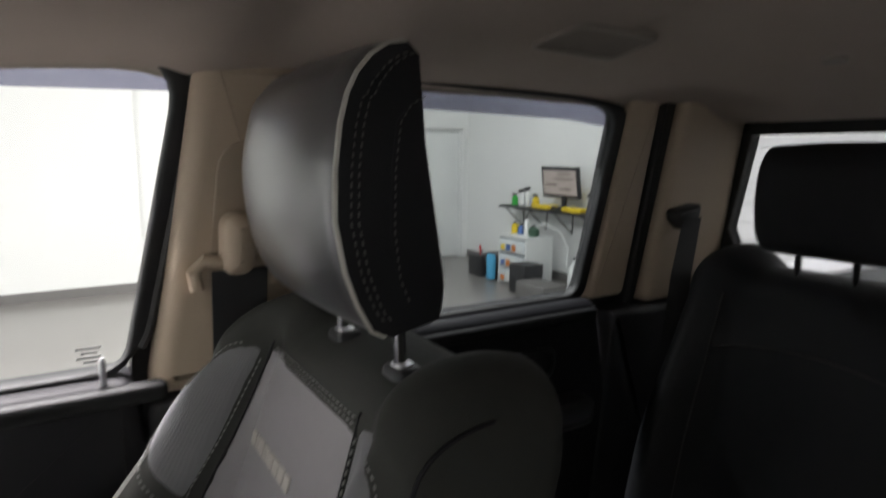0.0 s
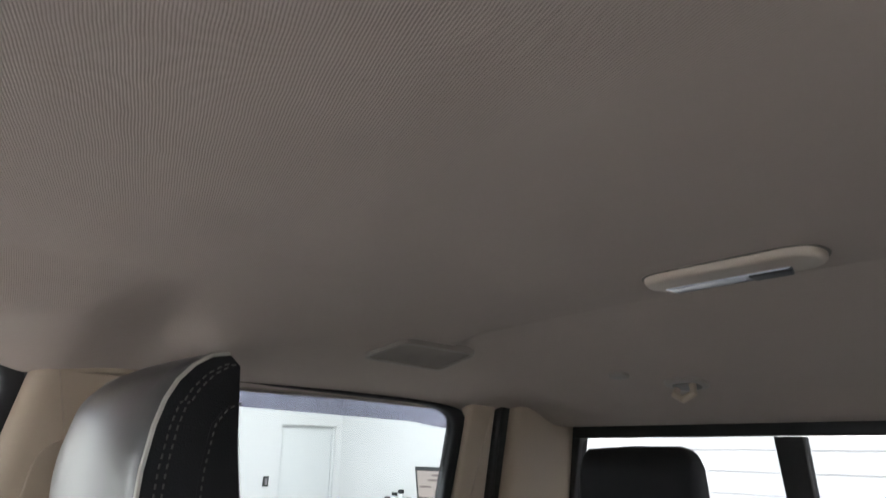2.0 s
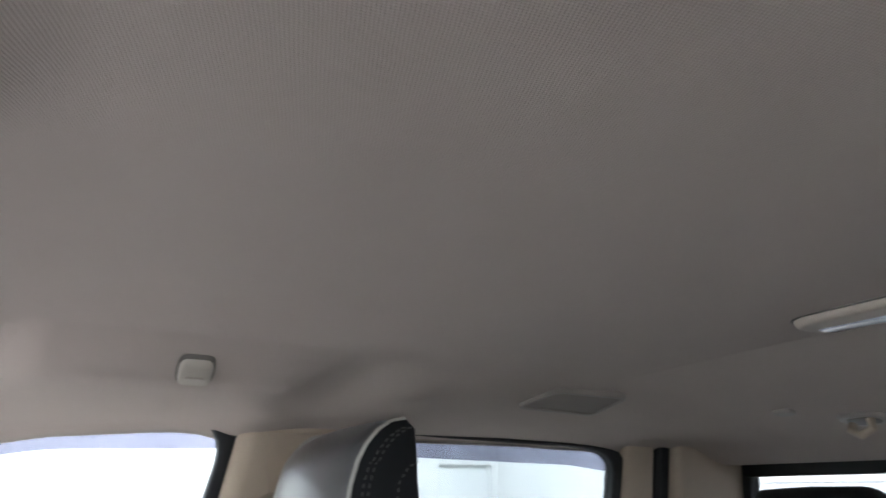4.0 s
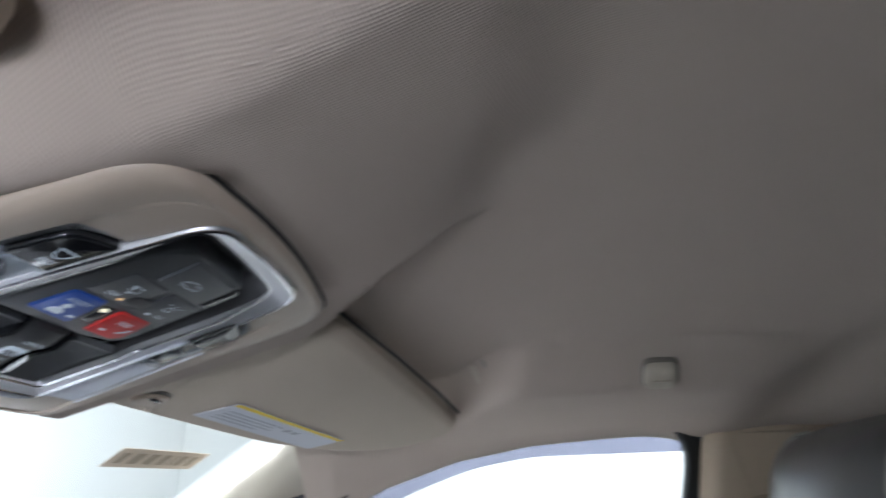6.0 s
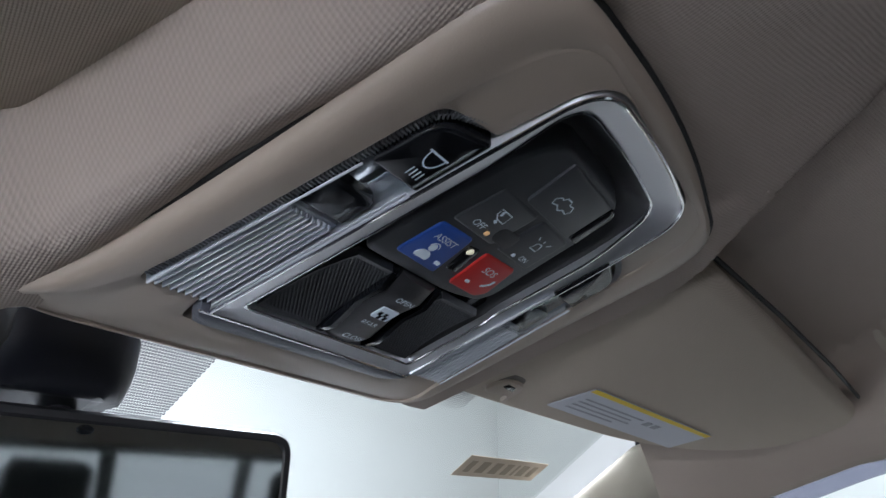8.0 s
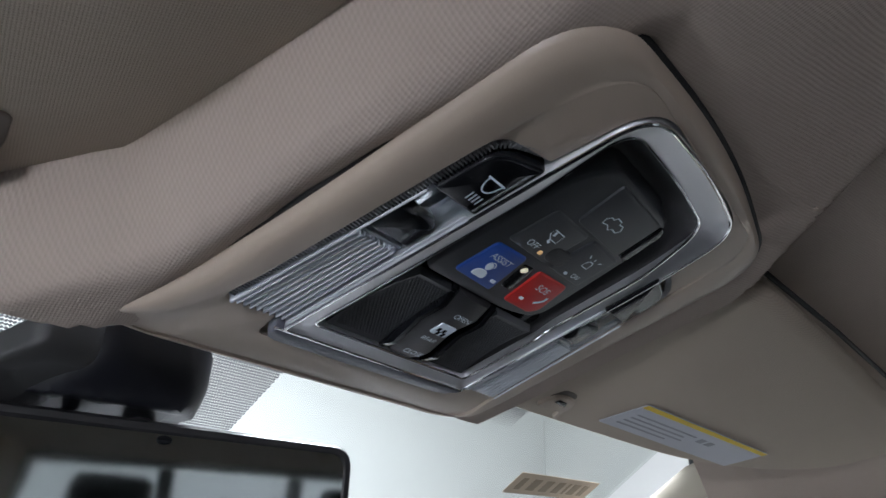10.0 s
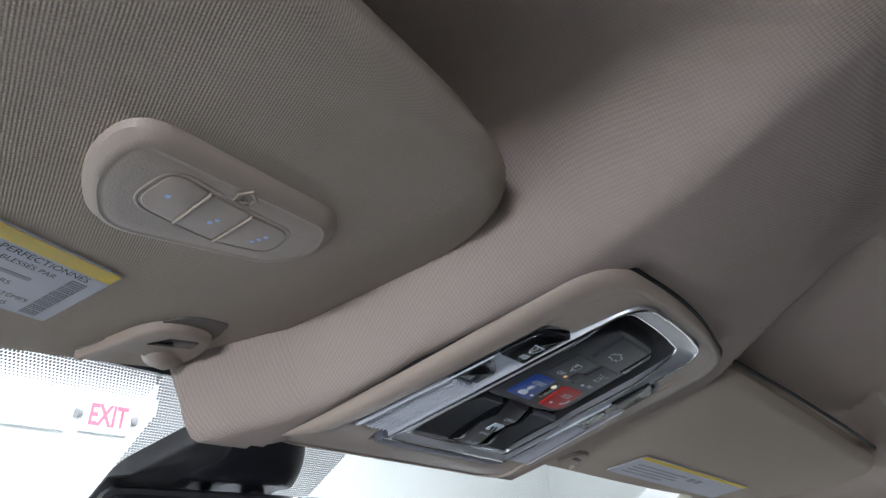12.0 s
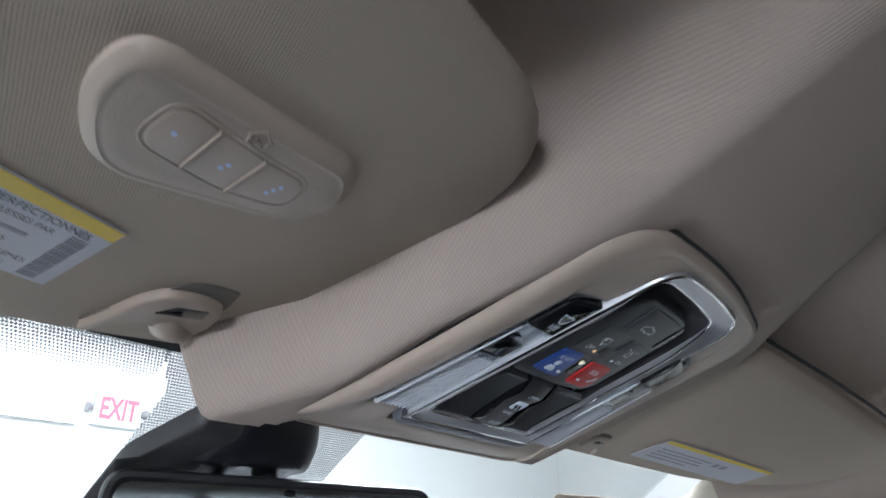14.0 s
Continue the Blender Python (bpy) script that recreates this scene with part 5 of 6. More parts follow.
def ceiling_bits():
    def on(x, y, d=0.0):
        return (x, y, ceiling_z(x, y) - d)
    # coat hooks over the doors
    for x, y, nm in ((0.411, 0.080, "front"), (0.229, -0.884, "rear")):
        h = thing("coat_hook", "small beige plastic hook button in the headliner", "coat hook", group="coat hooks")
        zc, gx, gy = ceiling_z(x, y), (ceiling_z(x + 0.018, y) - ceiling_z(x - 0.018, y)) / 0.036, (ceiling_z(x, y + 0.02) - ceiling_z(x, y - 0.02)) / 0.04
        g = lambda a, b, d, x=x, y=y, zc=zc, gx=gx, gy=gy: (x + 0.82 * a, y + 0.86 * b, zc + gx * a * 0.82 + gy * b * 0.86 - d)
        if nm == "front":
            # dark rim paints the shade round the hook
            part("rim", slab(rpoly([(-0.016, -0.0235), (0.016, -0.0235), (0.016, 0.0235), (-0.016, 0.0235)], 0.013, 6), -0.008, 0.002, 0.001, g), M_CLIPSHADE, h)
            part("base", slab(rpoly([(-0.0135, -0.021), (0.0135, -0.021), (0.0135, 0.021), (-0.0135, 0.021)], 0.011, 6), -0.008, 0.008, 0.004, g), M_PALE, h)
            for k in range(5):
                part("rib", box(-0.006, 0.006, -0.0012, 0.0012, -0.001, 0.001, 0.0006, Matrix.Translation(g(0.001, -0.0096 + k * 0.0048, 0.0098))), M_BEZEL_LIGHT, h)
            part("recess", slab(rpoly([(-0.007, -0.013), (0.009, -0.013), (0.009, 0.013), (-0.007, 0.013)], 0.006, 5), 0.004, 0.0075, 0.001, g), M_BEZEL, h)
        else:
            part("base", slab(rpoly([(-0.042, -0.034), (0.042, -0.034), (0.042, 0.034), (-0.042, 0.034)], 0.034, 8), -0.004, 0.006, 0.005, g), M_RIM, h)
            # dark patch paints the shade within the recess
            part("recess", slab(rpoly([(-0.028, -0.022), (0.028, -0.022), (0.028, 0.022), (-0.028, 0.022)], 0.022, 8), 0.004, 0.0068, 0.0005, g), M_CLIPSHADE, h)
            part("hook", tube([g(-0.017, 0.012, 0.004), g(-0.020, 0.016, 0.022), g(0.0, 0.022, 0.032), g(0.019, 0.016, 0.022), g(0.018, 0.008, 0.012)], 0.0065, 10), M_TAN, h)
    b = solid("trim_button", slab(rpoly([(-0.016, -0.012), (0.016, -0.012), (0.016, 0.012), (-0.016, 0.012)], 0.01, 6), -0.003, 0.006, 0.003, lambda a, c, d: on(0.307 + a, -0.805 + c, d)), M_RIM, "small round plastic trim button", "trim button")
    # two small caps beside the visor
    for x, y, r, mat, word in ((0.468, 0.288, 0.0075, M_PALE, "pale"), (0.440, 0.276, 0.0055, M_RIM, "taupe")):
        ov = [(x + r * math.cos(t), y + 0.75 * r * math.sin(t)) for t in steps_of(0, 2 * math.pi, 20)[:-1]]
        solid("headliner_button", slab(ov, -0.004, 0.003, 0.002, lambda x, y, d: on(x, y, d)), mat, f"small {word} oval plastic button in the headliner", "trim button", group="headliner buttons")
    solid("liner_pin", tube([on(0.088, 0.334, -0.004), on(0.088, 0.334, 0.0008)], [0.0025, 0.0015], 8), M_LINER, "tiny beige push pin beside the console", "clip")
    # speaker cover
    sp = thing("speaker_cover", "taupe ceiling speaker cover over the rear door", "speaker cover")
    o = rpoly([(0.490, -0.405), (0.424, -0.440), (0.426, -0.590), (0.500, -0.572)], 0.016, 6)
    za, zb = ceiling_z(0.424, -0.50), ceiling_z(0.495, -0.50)
    gs = lambda x, y, d: (x, y, za + (zb - za) * (x - 0.424) / 0.071 - 0.004 - d)
    part("rim", frame_ring(o, inset(o, 0.006), (0.460, -0.50), -0.008, 0.0035, 0.002, gs), M_RIM, sp)
    part("grille", slab(inset(o, 0.006), -0.008, 0.001, 0.0005, gs), M_GRILLE, sp, "darker perforated cloth")
    # dome lamp
    dl = thing("dome_lamp", "oval taupe dome lamp with a clear lens strip", "dome lamp")
    o = rpoly([(-0.115, -0.440), (0.054, -0.440), (0.054, -0.500), (-0.115, -0.500)], 0.034, 10)
    g = lambda x, y, d: (x, y, ceiling_z(x, -0.46) - d)
    # thin dark slab paints shade into the gap round the housing
    part("gap", slab(inset(o, -0.0025), -0.003, 0.001, 0.0005, g), M_CLIPSHADE, dl)
    part("housing", slab(o, -0.003, 0.009, 0.007, g, 5), M_BEZEL_LIGHT, dl)
    part("lens", slab(rpoly([(-0.085, -0.472), (0.040, -0.472), (0.036, -0.497), (-0.078, -0.497)], 0.006, 4), 0.004, 0.0105, 0.002, g), M_LENSBODY, dl, "clear ribbed lens strip")
    part("lamp_switch", slab(rpoly([(-0.085, -0.474), (-0.045, -0.474), (-0.045, -0.494), (-0.08, -0.494)], 0.003, 3), 0.008, 0.0122, 0.001, g), M_BLACK, dl)


# ---- windscreen and mirror ----
def glass_z(y):
    return 1.79 - 0.67 * (y - 0.734)


def windscreen():
    w = thing("windscreen", "clear raked windscreen with a black dotted border", "windscreen", kind="structure")
    f = lambda x, y, d: (x, y, glass_z(y) - d)
    outl = rpoly([(-0.74, 0.585), (0.74, 0.585), (0.88, 1.45), (-0.88, 1.45)], 0.02, 4)
    g = part("glass", slab(outl, -0.005, 0.0, 0, f), M_GLASS, w, "clear laminated glass")
    g.visible_shadow = False
    # dotted border along the top: rows of dots that shrink away from the edge
    bm = bmesh.new()
    for r in range(11):
        y = 0.6615 + r * 0.0021
        rad = 0.00115 - 0.00007 * r
        n = 330
        for i in range(n):
            x = -0.36 + (i + 0.5 * (r % 2)) * 0.0022
            if x > 0.36 or -0.165 < x < 0.065:
                continue
            bm.faces.new([bm.verts.new(f(x + rad * math.cos(a), y + rad * math.sin(a), 0.0006)) for a in (0, 1.05, 2.09, 3.14, 4.19, 5.24)])
    part("dotted_border", bm, M_FRIT, w, "grey ceramic dots", shade=False)
    def bow(x):
        return -0.35 * max(0.0, abs(x) - 0.28) ** 2
    part("black_border", sheet(lambda x, v: f(x, 0.644 + 0.0165 * v + bow(x), 0.0008), steps_of(-0.72, 0.72, 72), steps_of(0, 1, 3)), M_RUBBER, w)
    # shield round the mirror foot
    bm = bmesh.new()
    for i in range(150):
        for j in range(52):
            y = 0.6615 + j * 0.0022
            flare = 0.7 * max(0.0, 0.690 - y)
            x = -0.185 + (i + 0.5 * (j % 2)) * 0.0022
            if not -0.149 - flare < x < 0.048 + flare:
                continue
            bm.faces.new([bm.verts.new(f(x + 0.00108 * math.cos(a), y + 0.00108 * math.sin(a), 0.0006)) for a in (0, 1.05, 2.09, 3.14, 4.19, 5.24)])
    part("dotted_shield", bm, M_FRIT, w, "grey ceramic dots", shade=False)
    # paper tag on the glass: its number is shown as bars
    t = thing("paper_tag", "tan paper number tag stuck inside the windscreen", "paper tag")
    cs = [Vector(p) for p in ((0.470, 0.735), (0.688, 0.730), (0.472, 0.768))]
    at = lambda x, y, d: f((cs[0] + (cs[1] - cs[0]) * x + (cs[2] - cs[0]) * y).x, (cs[0] + (cs[1] - cs[0]) * x + (cs[2] - cs[0]) * y).y, d)
    part("paper", slab([(0, 0), (1, 0), (1, 1), (0, 1)], 0.0008, 0.0014, 0, at), M_CARD, t)
    for x0, x1 in ((0.07, 0.13), (0.20, 0.29), (0.35, 0.44), (0.50, 0.58), (0.63, 0.66), (0.70, 0.79), (0.84, 0.91)):
        part("mark_bar", slab([(x0, 0.22), (x1, 0.22), (x1, 0.78), (x0, 0.78)], 0.0014, 0.0018, 0, at), M_TAGINK, t)


def mirror():
    m = thing("rear_view_mirror", "black framed rear-view mirror on the windscreen", "mirror")
    a, b = Vector((-0.151, 0.7434, 1.7410)), Vector((0.096, 0.6654, 1.7354))
    ux = (b - a).normalized()
    mid = (a + b) / 2
    back = ux.cross(Vector((0, 0, 1))).normalized()
    base = Matrix((ux, back.cross(ux), back)).transposed().to_4x4()
    pm = Matrix.Translation(mid) @ base @ pose(0, 0, 0, 2.3, -0.5, 0) @ Matrix.Diagonal((0.95, 0.95, 1, 1))
    f = lambda x, y, d: (pm @ Vector((x, y, d)))[:]
    outl = rpoly([(-0.142, -0.036), (0.142, -0.036), (0.140, 0.036), (-0.140, 0.036)], 0.018, 7)
    # the casing is deepest behind; the glass looks back into the cab
    rings = [[(*p, -0.018) for p in inset(outl, 0.018)], [(*p, -0.014) for p in inset(outl, 0.006)], [(*p, -0.006) for p in outl], [(*p, 0.0) for p in outl], [(*p, 0.003) for p in inset(outl, 0.002)], [(*p, 0.003) for p in inset(outl, 0.006)], [(*p, 0.0) for p in inset(outl, 0.0095)]]
    part("casing", loft(rings, f), M_BLACK, m)
    part("mirror_glass", slab(rpoly([(-0.134, -0.029), (0.134, -0.029), (0.132, 0.029), (-0.132, 0.027)], 0.013, 6), 0.0026, 0.0034, 0, f), M_MIRROR, m, "silvered mirror glass", shade=False)
    part("sensor", slab([(0.0 + 0.005 * math.cos(k), 0.0245 + 0.003 * math.sin(k)) for k in steps_of(0, 5.9, 12)], 0.0, 0.0042, 0.0005, f), M_GLOSS, m)
    # foot on the glass: a wide black housing
    foot = [(-0.090, 0.683), (-0.010, 0.683), (0.002, 0.725), (0.006, 0.80), (-0.02, 0.90), (-0.08, 0.90), (-0.122, 0.80), (-0.113, 0.730)]
    hz = lambda x, y, d: (x, y, max(glass_z(y) - d, min(1.781, glass_z(y) - 0.002) - 0.05 * d))
    part("foot", slab(rpoly(foot, 0.03, 6), 0.002, 0.035, 0.02, hz, 5), M_FOOT, m, "blue-black sensor housing")
    part("foot_flank", slab(rpoly([(-0.150, 0.732), (-0.116, 0.686), (-0.082, 0.686), (-0.100, 0.80), (-0.150, 0.805)], 0.010, 5), 0.002, 0.024, 0.008, hz, 4), M_RUBBERGREY, m, "dark grey side cover")
    part("stem", tube([(-0.036, 0.730, 1.783), (-0.034, 0.724, 1.762), (-0.030, 0.713, 1.742)], 0.011, 12), M_BLACK, m)


# ---- seats ----
def sweep_panel(fn, outline, thick, n=14):
    """A padded patch laid over a surface: fn(u, v, depth)."""
    c = (sum(p[0] for p in outline) / len(outline), sum(p[1] for p in outline) / len(outline))
    rings = []
    for k in range(n + 1):
        f = k / n
        d = thick * math.sin(min(1.0, (1 - f) * 5 + 0.0) * math.pi / 2) if k else thick
        rings.append([(c[0] + (p[0] - c[0]) * f, c[1] + (p[1] - c[1]) * f, d if k < n else -0.004) for p in outline])
    bm = loft(rings[1:], fn, caps=(True, False))
    return bm


def stitches(points, size, material, parent, name="stitching", gap=1.9, lift=0.0006):
    """A dashed row of thread along points."""
    bm = bmesh.new()
    pts = [Vector(p) for p in points]
    total = sum((b - a).length for a, b in zip(pts, pts[1:]))
    n = max(2, int(total / (size * gap)))

    def along(s):
        for a, b in zip(pts, pts[1:]):
            l = (b - a).length
            if s <= l or b is pts[-1]:
                return a + (b - a) * (s / l if l else 0)
            s -= l
    for i in range(n):
        p, q = along(total * i / n), along(total * i / n + size)
        bm.from_mesh(flat(tube([p, q], size * 0.22, 5)))
    return part(name, bm, material, parent)


def seat_shape(cx, y0, top, lean, half=0.235, wing=0.05, thick=0.15, far=0.0):
    def front(dx, z):
        e = clamp((abs(dx) - (half - 0.06)) / 0.06)
        y = y0 + (top - z) * lean
        y += wing * (smooth(half * 0.66, half * 0.86, dx) if far and dx > 0 else smooth(half * 0.52, half * 0.82, abs(dx))) * (0.55 + 0.45 * smooth(0, 0.12, top - z) + 1.9 * smooth(0.05, 0.34, top - z))
        y -= 0.075 * (1 - math.sqrt(max(0, 1 - e * e)))
        return y + far * smooth(half * 0.66, half * 0.96, dx) * smooth(-0.03, 0.09, top - z)

    def rise(dx):
        e = clamp((abs(dx) - (half - 0.07)) / 0.07)
        return top + 0.034 * smooth(half * 0.48, half * 0.72, abs(dx)) - 0.085 * (1 - math.sqrt(max(0, 1 - e * e)))

    def column(dx, s):
        """s from 0 (front, low) over the top to 1 (back, low)."""
        zt = rise(dx)
        r = 0.055
        e = clamp((abs(dx) - (half - 0.06)) / 0.06)
        back = y0 - thick + 0.055 * (1 - math.sqrt(max(0, 1 - e * e)))
        if s < 0.45:
            z = 0.72 + (zt - r - 0.72) * (s / 0.45)
            return (cx + dx, front(dx, z), z)
        if s < 0.75:
            a = (s - 0.45) / 0.30
            yf = front(dx, zt - r)
            y = yf + (back - yf) * (0.5 - 0.5 * math.cos(a * math.pi))
            z = zt - r + r * math.sin(a * math.pi) ** 0.8
            return (cx + dx, y, z)
        a = (s - 0.75) / 0.25
        z = zt - r - (zt - r - 0.72) * a
        return (cx + dx, back + (zt - r - z) * lean * 0.8, z)
    return front, rise, column


def seat_mesh(column, half):
    us = steps_of(-half, half, 56)
    vs = steps_of(0, 0.45, 26) + steps_of(0.45, 0.75, 20)[1:] + steps_of(0.75, 1, 12)[1:]
    bm = sheet(lambda u, v: column(u, v), us, vs)
    bm.verts.ensure_lookup_table()
    n = len(vs)
    for k in (0, len(us) - 1):
        bm.faces.new([bm.verts[k * n + i] for i in range(n)])
    return bm


def headrest_mesh(cx, half, prof, bulge, y_mid, z_mid, tuck=0.10, flatness=2.2, lean=0.0):
    """prof: the side's outline in (y, z); swells forward across the middle."""
    rings = []
    for k in range(23):
        f = -1 + 2 * k / 22
        x = cx + half * math.sin(f * math.pi / 2)
        e = abs(math.sin(f * math.pi / 2))
        shrink = 1.0 - tuck * clamp((e - (1 - 0.7 * tuck)) / (0.7 * tuck)) ** 2
        fw = bulge * (1 - e ** flatness)
        rings.append([(x, y_mid + lean * (x - cx) / half + (p[0] - y_mid) * shrink + fw * clamp((p[0] - y_mid) / 0.04, -0.15, 1), z_mid + (p[1] - z_mid) * shrink - 0.006 * clamp(x - cx, 0, half) / half * clamp((p[1] - z_mid) / 0.08, 0, 1)) for p in prof])
    return loft(rings)


def front_seat():
    cx, half, top = 0.425, 0.225, 1.508
    s = thing("front_seat", "black leather front seat with a grey centre panel and pale piping", "car seat")
    front, rise, column = seat_shape(cx, -0.105, top, 0.30, half, far=0.062)
    part("backrest", seat_mesh(column, half), M_SUEDE, s, "charcoal backrest shell")
    fp = lambda dx, z, d: (cx + dx, front(dx, z) + d, z)
    # centre panel in grey leather

    def flare(z):
        return min(0.007, 0.045 * max(0.0, 1.466 - z))

    def grid_panel(x0, x1, z0, z1, d):
        return sheet(lambda u, v: fp(x0 + (x1 + flare(z0 + (z1 - z0) * v) - x0) * u, z0 + (z1 - z0) * v, d * min(1, 12 * min(u, 1 - u) + 0.02) * min(1, 14 * (1 - v) + 0.02)), steps_of(0, 1, 24), steps_of(0, 1, 30))
    part("centre_panel", grid_panel(-0.095, 0.158, 0.85, 1.466, 0.006), M_GREY, s, "grey leather centre panel")
    for w in (-1, 1):
        near = 0.165 if w > 0 else 0.102
        wing = rpoly([(w * near, 1.474), (w * 0.192, 1.470), (w * 0.200, 1.41), (w * 0.198, 1.37), (w * 0.186, 1.335), (w * (near + (0.005 if w > 0 else 0)), 1.290)], [0.010, 0.026, 0.03, 0.03, 0.02, 0.006], 7)
        part("wing_panel", sweep_panel(fp, wing, 0.007), M_RIB, s, "dark ribbed leather wing panel")
        rim = inset(wing, -0.004)
        stitches([fp(p[0], p[1], 0.0035) for p in rim[8:42]], 0.0038, M_THREAD, s)
        stitches([fp(w * (near - 0.003) + (flare(z) if w > 0 else 0), z, 0.003) for z in steps_of(1.10, 1.46, 14)], 0.005, M_THREAD, s)
        part("lower_wing", sheet(lambda u, v: fp(w * (near + (0.007 if w > 0 else -0.001) + ((0.209 if w > 0 else 0.217) - near) * u), 0.86 + 0.355 * v - 0.03 * (1 - u) * v, 0.008 * min(1, 10 * min(u, 1 - u)) * min(1, 10 * min(v, 1 - v)) + 0.0005), steps_of(0, 1, 12), steps_of(0, 1, 14)), M_GREYDARK, s, "dark grey leather lower wing")
        part("piping", tube([fp(w * (0.219 - 0.05 * smooth(1.19, 1.235, z)), z, 0.004) for z in steps_of(0.86, 1.235, 16)], 0.003, 6), M_PIPING, s, "pale piping")
    # seams
    for x in (-0.095, 0.158):
        part("seam", tube([fp(x + (flare(z) if x > 0 else 0), z, 0.002) for z in steps_of(0.86, 1.478, 40)], 0.0018, 6), M_LEATHER, s)
    stitches([fp(x, 1.466, 0.004) for x in steps_of(-0.090, 0.152, 10)], 0.005, M_THREAD, s)
    stitches([fp(x, 1.472, 0.004) for x in steps_of(-0.090, 0.152, 10)], 0.005, M_THREAD, s)
    # raised maker's badge, shown as plain bars
    for a, b in ((0.006, 0.022), (0.025, 0.041), (0.044, 0.060), (0.063, 0.079), (0.082, 0.098), (0.101, 0.117), (0.120, 0.126), (0.129, 0.145)):
        part("badge_bar", slab(rpoly([(a, 1.358), (b, 1.358), (b, 1.374), (a, 1.374)], 0.002, 2), 0.004, 0.0085, 0.001, fp), M_SILVERTHREAD, s, "silver-grey embroidered bar")
    # side seam on the near wing
    side_pts = [column(-0.215, v) for v in steps_of(0.16, 0.60, 20)]
    part("seam", tube([(p[0] - 0.002, p[1], p[2] + 0.002) for p in side_pts], 0.002, 6), M_LEATHER, s)
    part("cushion", box(cx - 0.24, cx + 0.24, 0.06, 0.52, 0.66, 0.84, 0.05, steps=4), M_LEATHER, s, "black leather seat cushion")
    part("seat_base", box(cx - 0.20, cx + 0.20, -0.12, 0.45, 0.42, 0.66, 0.02), M_BLACK, s)
    # headrest
    headrest(s, 0.410, 0.131)
    for x in (0.342, 0.484):
        part("post", tube([(x, -0.143, 1.46), (x, -0.138, 1.60)], 0.0065, 12), M_CHROME, s, "chrome headrest post")
        part("post_collar", slab(rpoly([(x - 0.022, -0.159), (x + 0.018, -0.159), (x + 0.018, -0.127), (x - 0.022, -0.127)], 0.012, 6), 1.490, 1.5115, 0.006), M_BLACK, s)
        part("collar_clip", slab(rpoly([(x - 0.012, -0.153), (x + 0.010, -0.153), (x + 0.010, -0.133), (x - 0.012, -0.133)], 0.009, 6), 1.5105, 1.5135, 0.001), M_SATIN, s, "bright collar ring")


def headrest(seat, cx, half):
    prof = rpoly([(-0.096, 1.802), (-0.066, 1.772), (-0.050, 1.70), (-0.056, 1.63), (-0.080, 1.568), (-0.115, 1.560), (-0.152, 1.566), (-0.156, 1.60), (-0.136, 1.72), (-0.128, 1.796)], [0.022, 0.03, 0.03, 0.03, 0.02, 0.016, 0.014, 0.014, 0.02, 0.010], 5)
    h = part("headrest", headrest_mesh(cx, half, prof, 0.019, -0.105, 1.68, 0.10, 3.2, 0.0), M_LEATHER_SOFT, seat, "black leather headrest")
    for s in (-1, 1):
        x = cx + s * (half + 0.0005)
        front = [(-0.116, 1.799), (-0.100, 1.796), (-0.086, 1.787), (-0.074, 1.773), (-0.066, 1.757), (-0.060, 1.735), (-0.0555, 1.70), (-0.0545, 1.66), (-0.062, 1.62), (-0.072, 1.592), (-0.084, 1.570), (-0.10, 1.562)]
        back = [(-0.122, 1.567), (-0.146, 1.572), (-0.150, 1.60), (-0.141, 1.66), (-0.132, 1.72), (-0.126, 1.790)]
        part("side_panel", slab([(y, z) for y, z in front + back], -0.006, 0.0009, 0.0006, lambda y, z, d, x=x, s=s: (x + s * d, y, z)), M_LEATHER, h, "black leather side panel")
        fine = []
        for (a, b), (c, d) in zip(front, front[1:]):
            fine += [(a + (c - a) * k / 4, b + (d - b) * k / 4) for k in range(4)]
        part("piping", tube([(x - s * 0.003, y, z) for y, z in fine], 0.0032, 8), M_PIPING, h, "pale piping")
        for off in (0.012, 0.019):
            stitches([(x + s * 0.0015, y - off * 0.9, z - (0.006 if z > 1.76 else 0) + (0.004 if z < 1.58 else 0)) for y, z in fine[3:-3]], 0.0040, M_THREADDARK, h, gap=1.9)
        seam = [(-0.128, 1.758), (-0.116, 1.752), (-0.106, 1.738), (-0.101, 1.70), (-0.100, 1.65), (-0.105, 1.61), (-0.118, 1.58)]
        fs = []
        for (a, b), (c, d) in zip(seam, seam[1:]):
            fs += [(a + (c - a) * k / 4, b + (d - b) * k / 4) for k in range(4)]
        part("seam", tube([(x + s * 0.0004, y, z) for y, z in fs], 0.0009, 6), M_LEATHER, h)
        stitches([(x + s * 0.0018, y - 0.003, z) for y, z in fs], 0.0036, M_THREADDARK, h, gap=2.0)
    return h


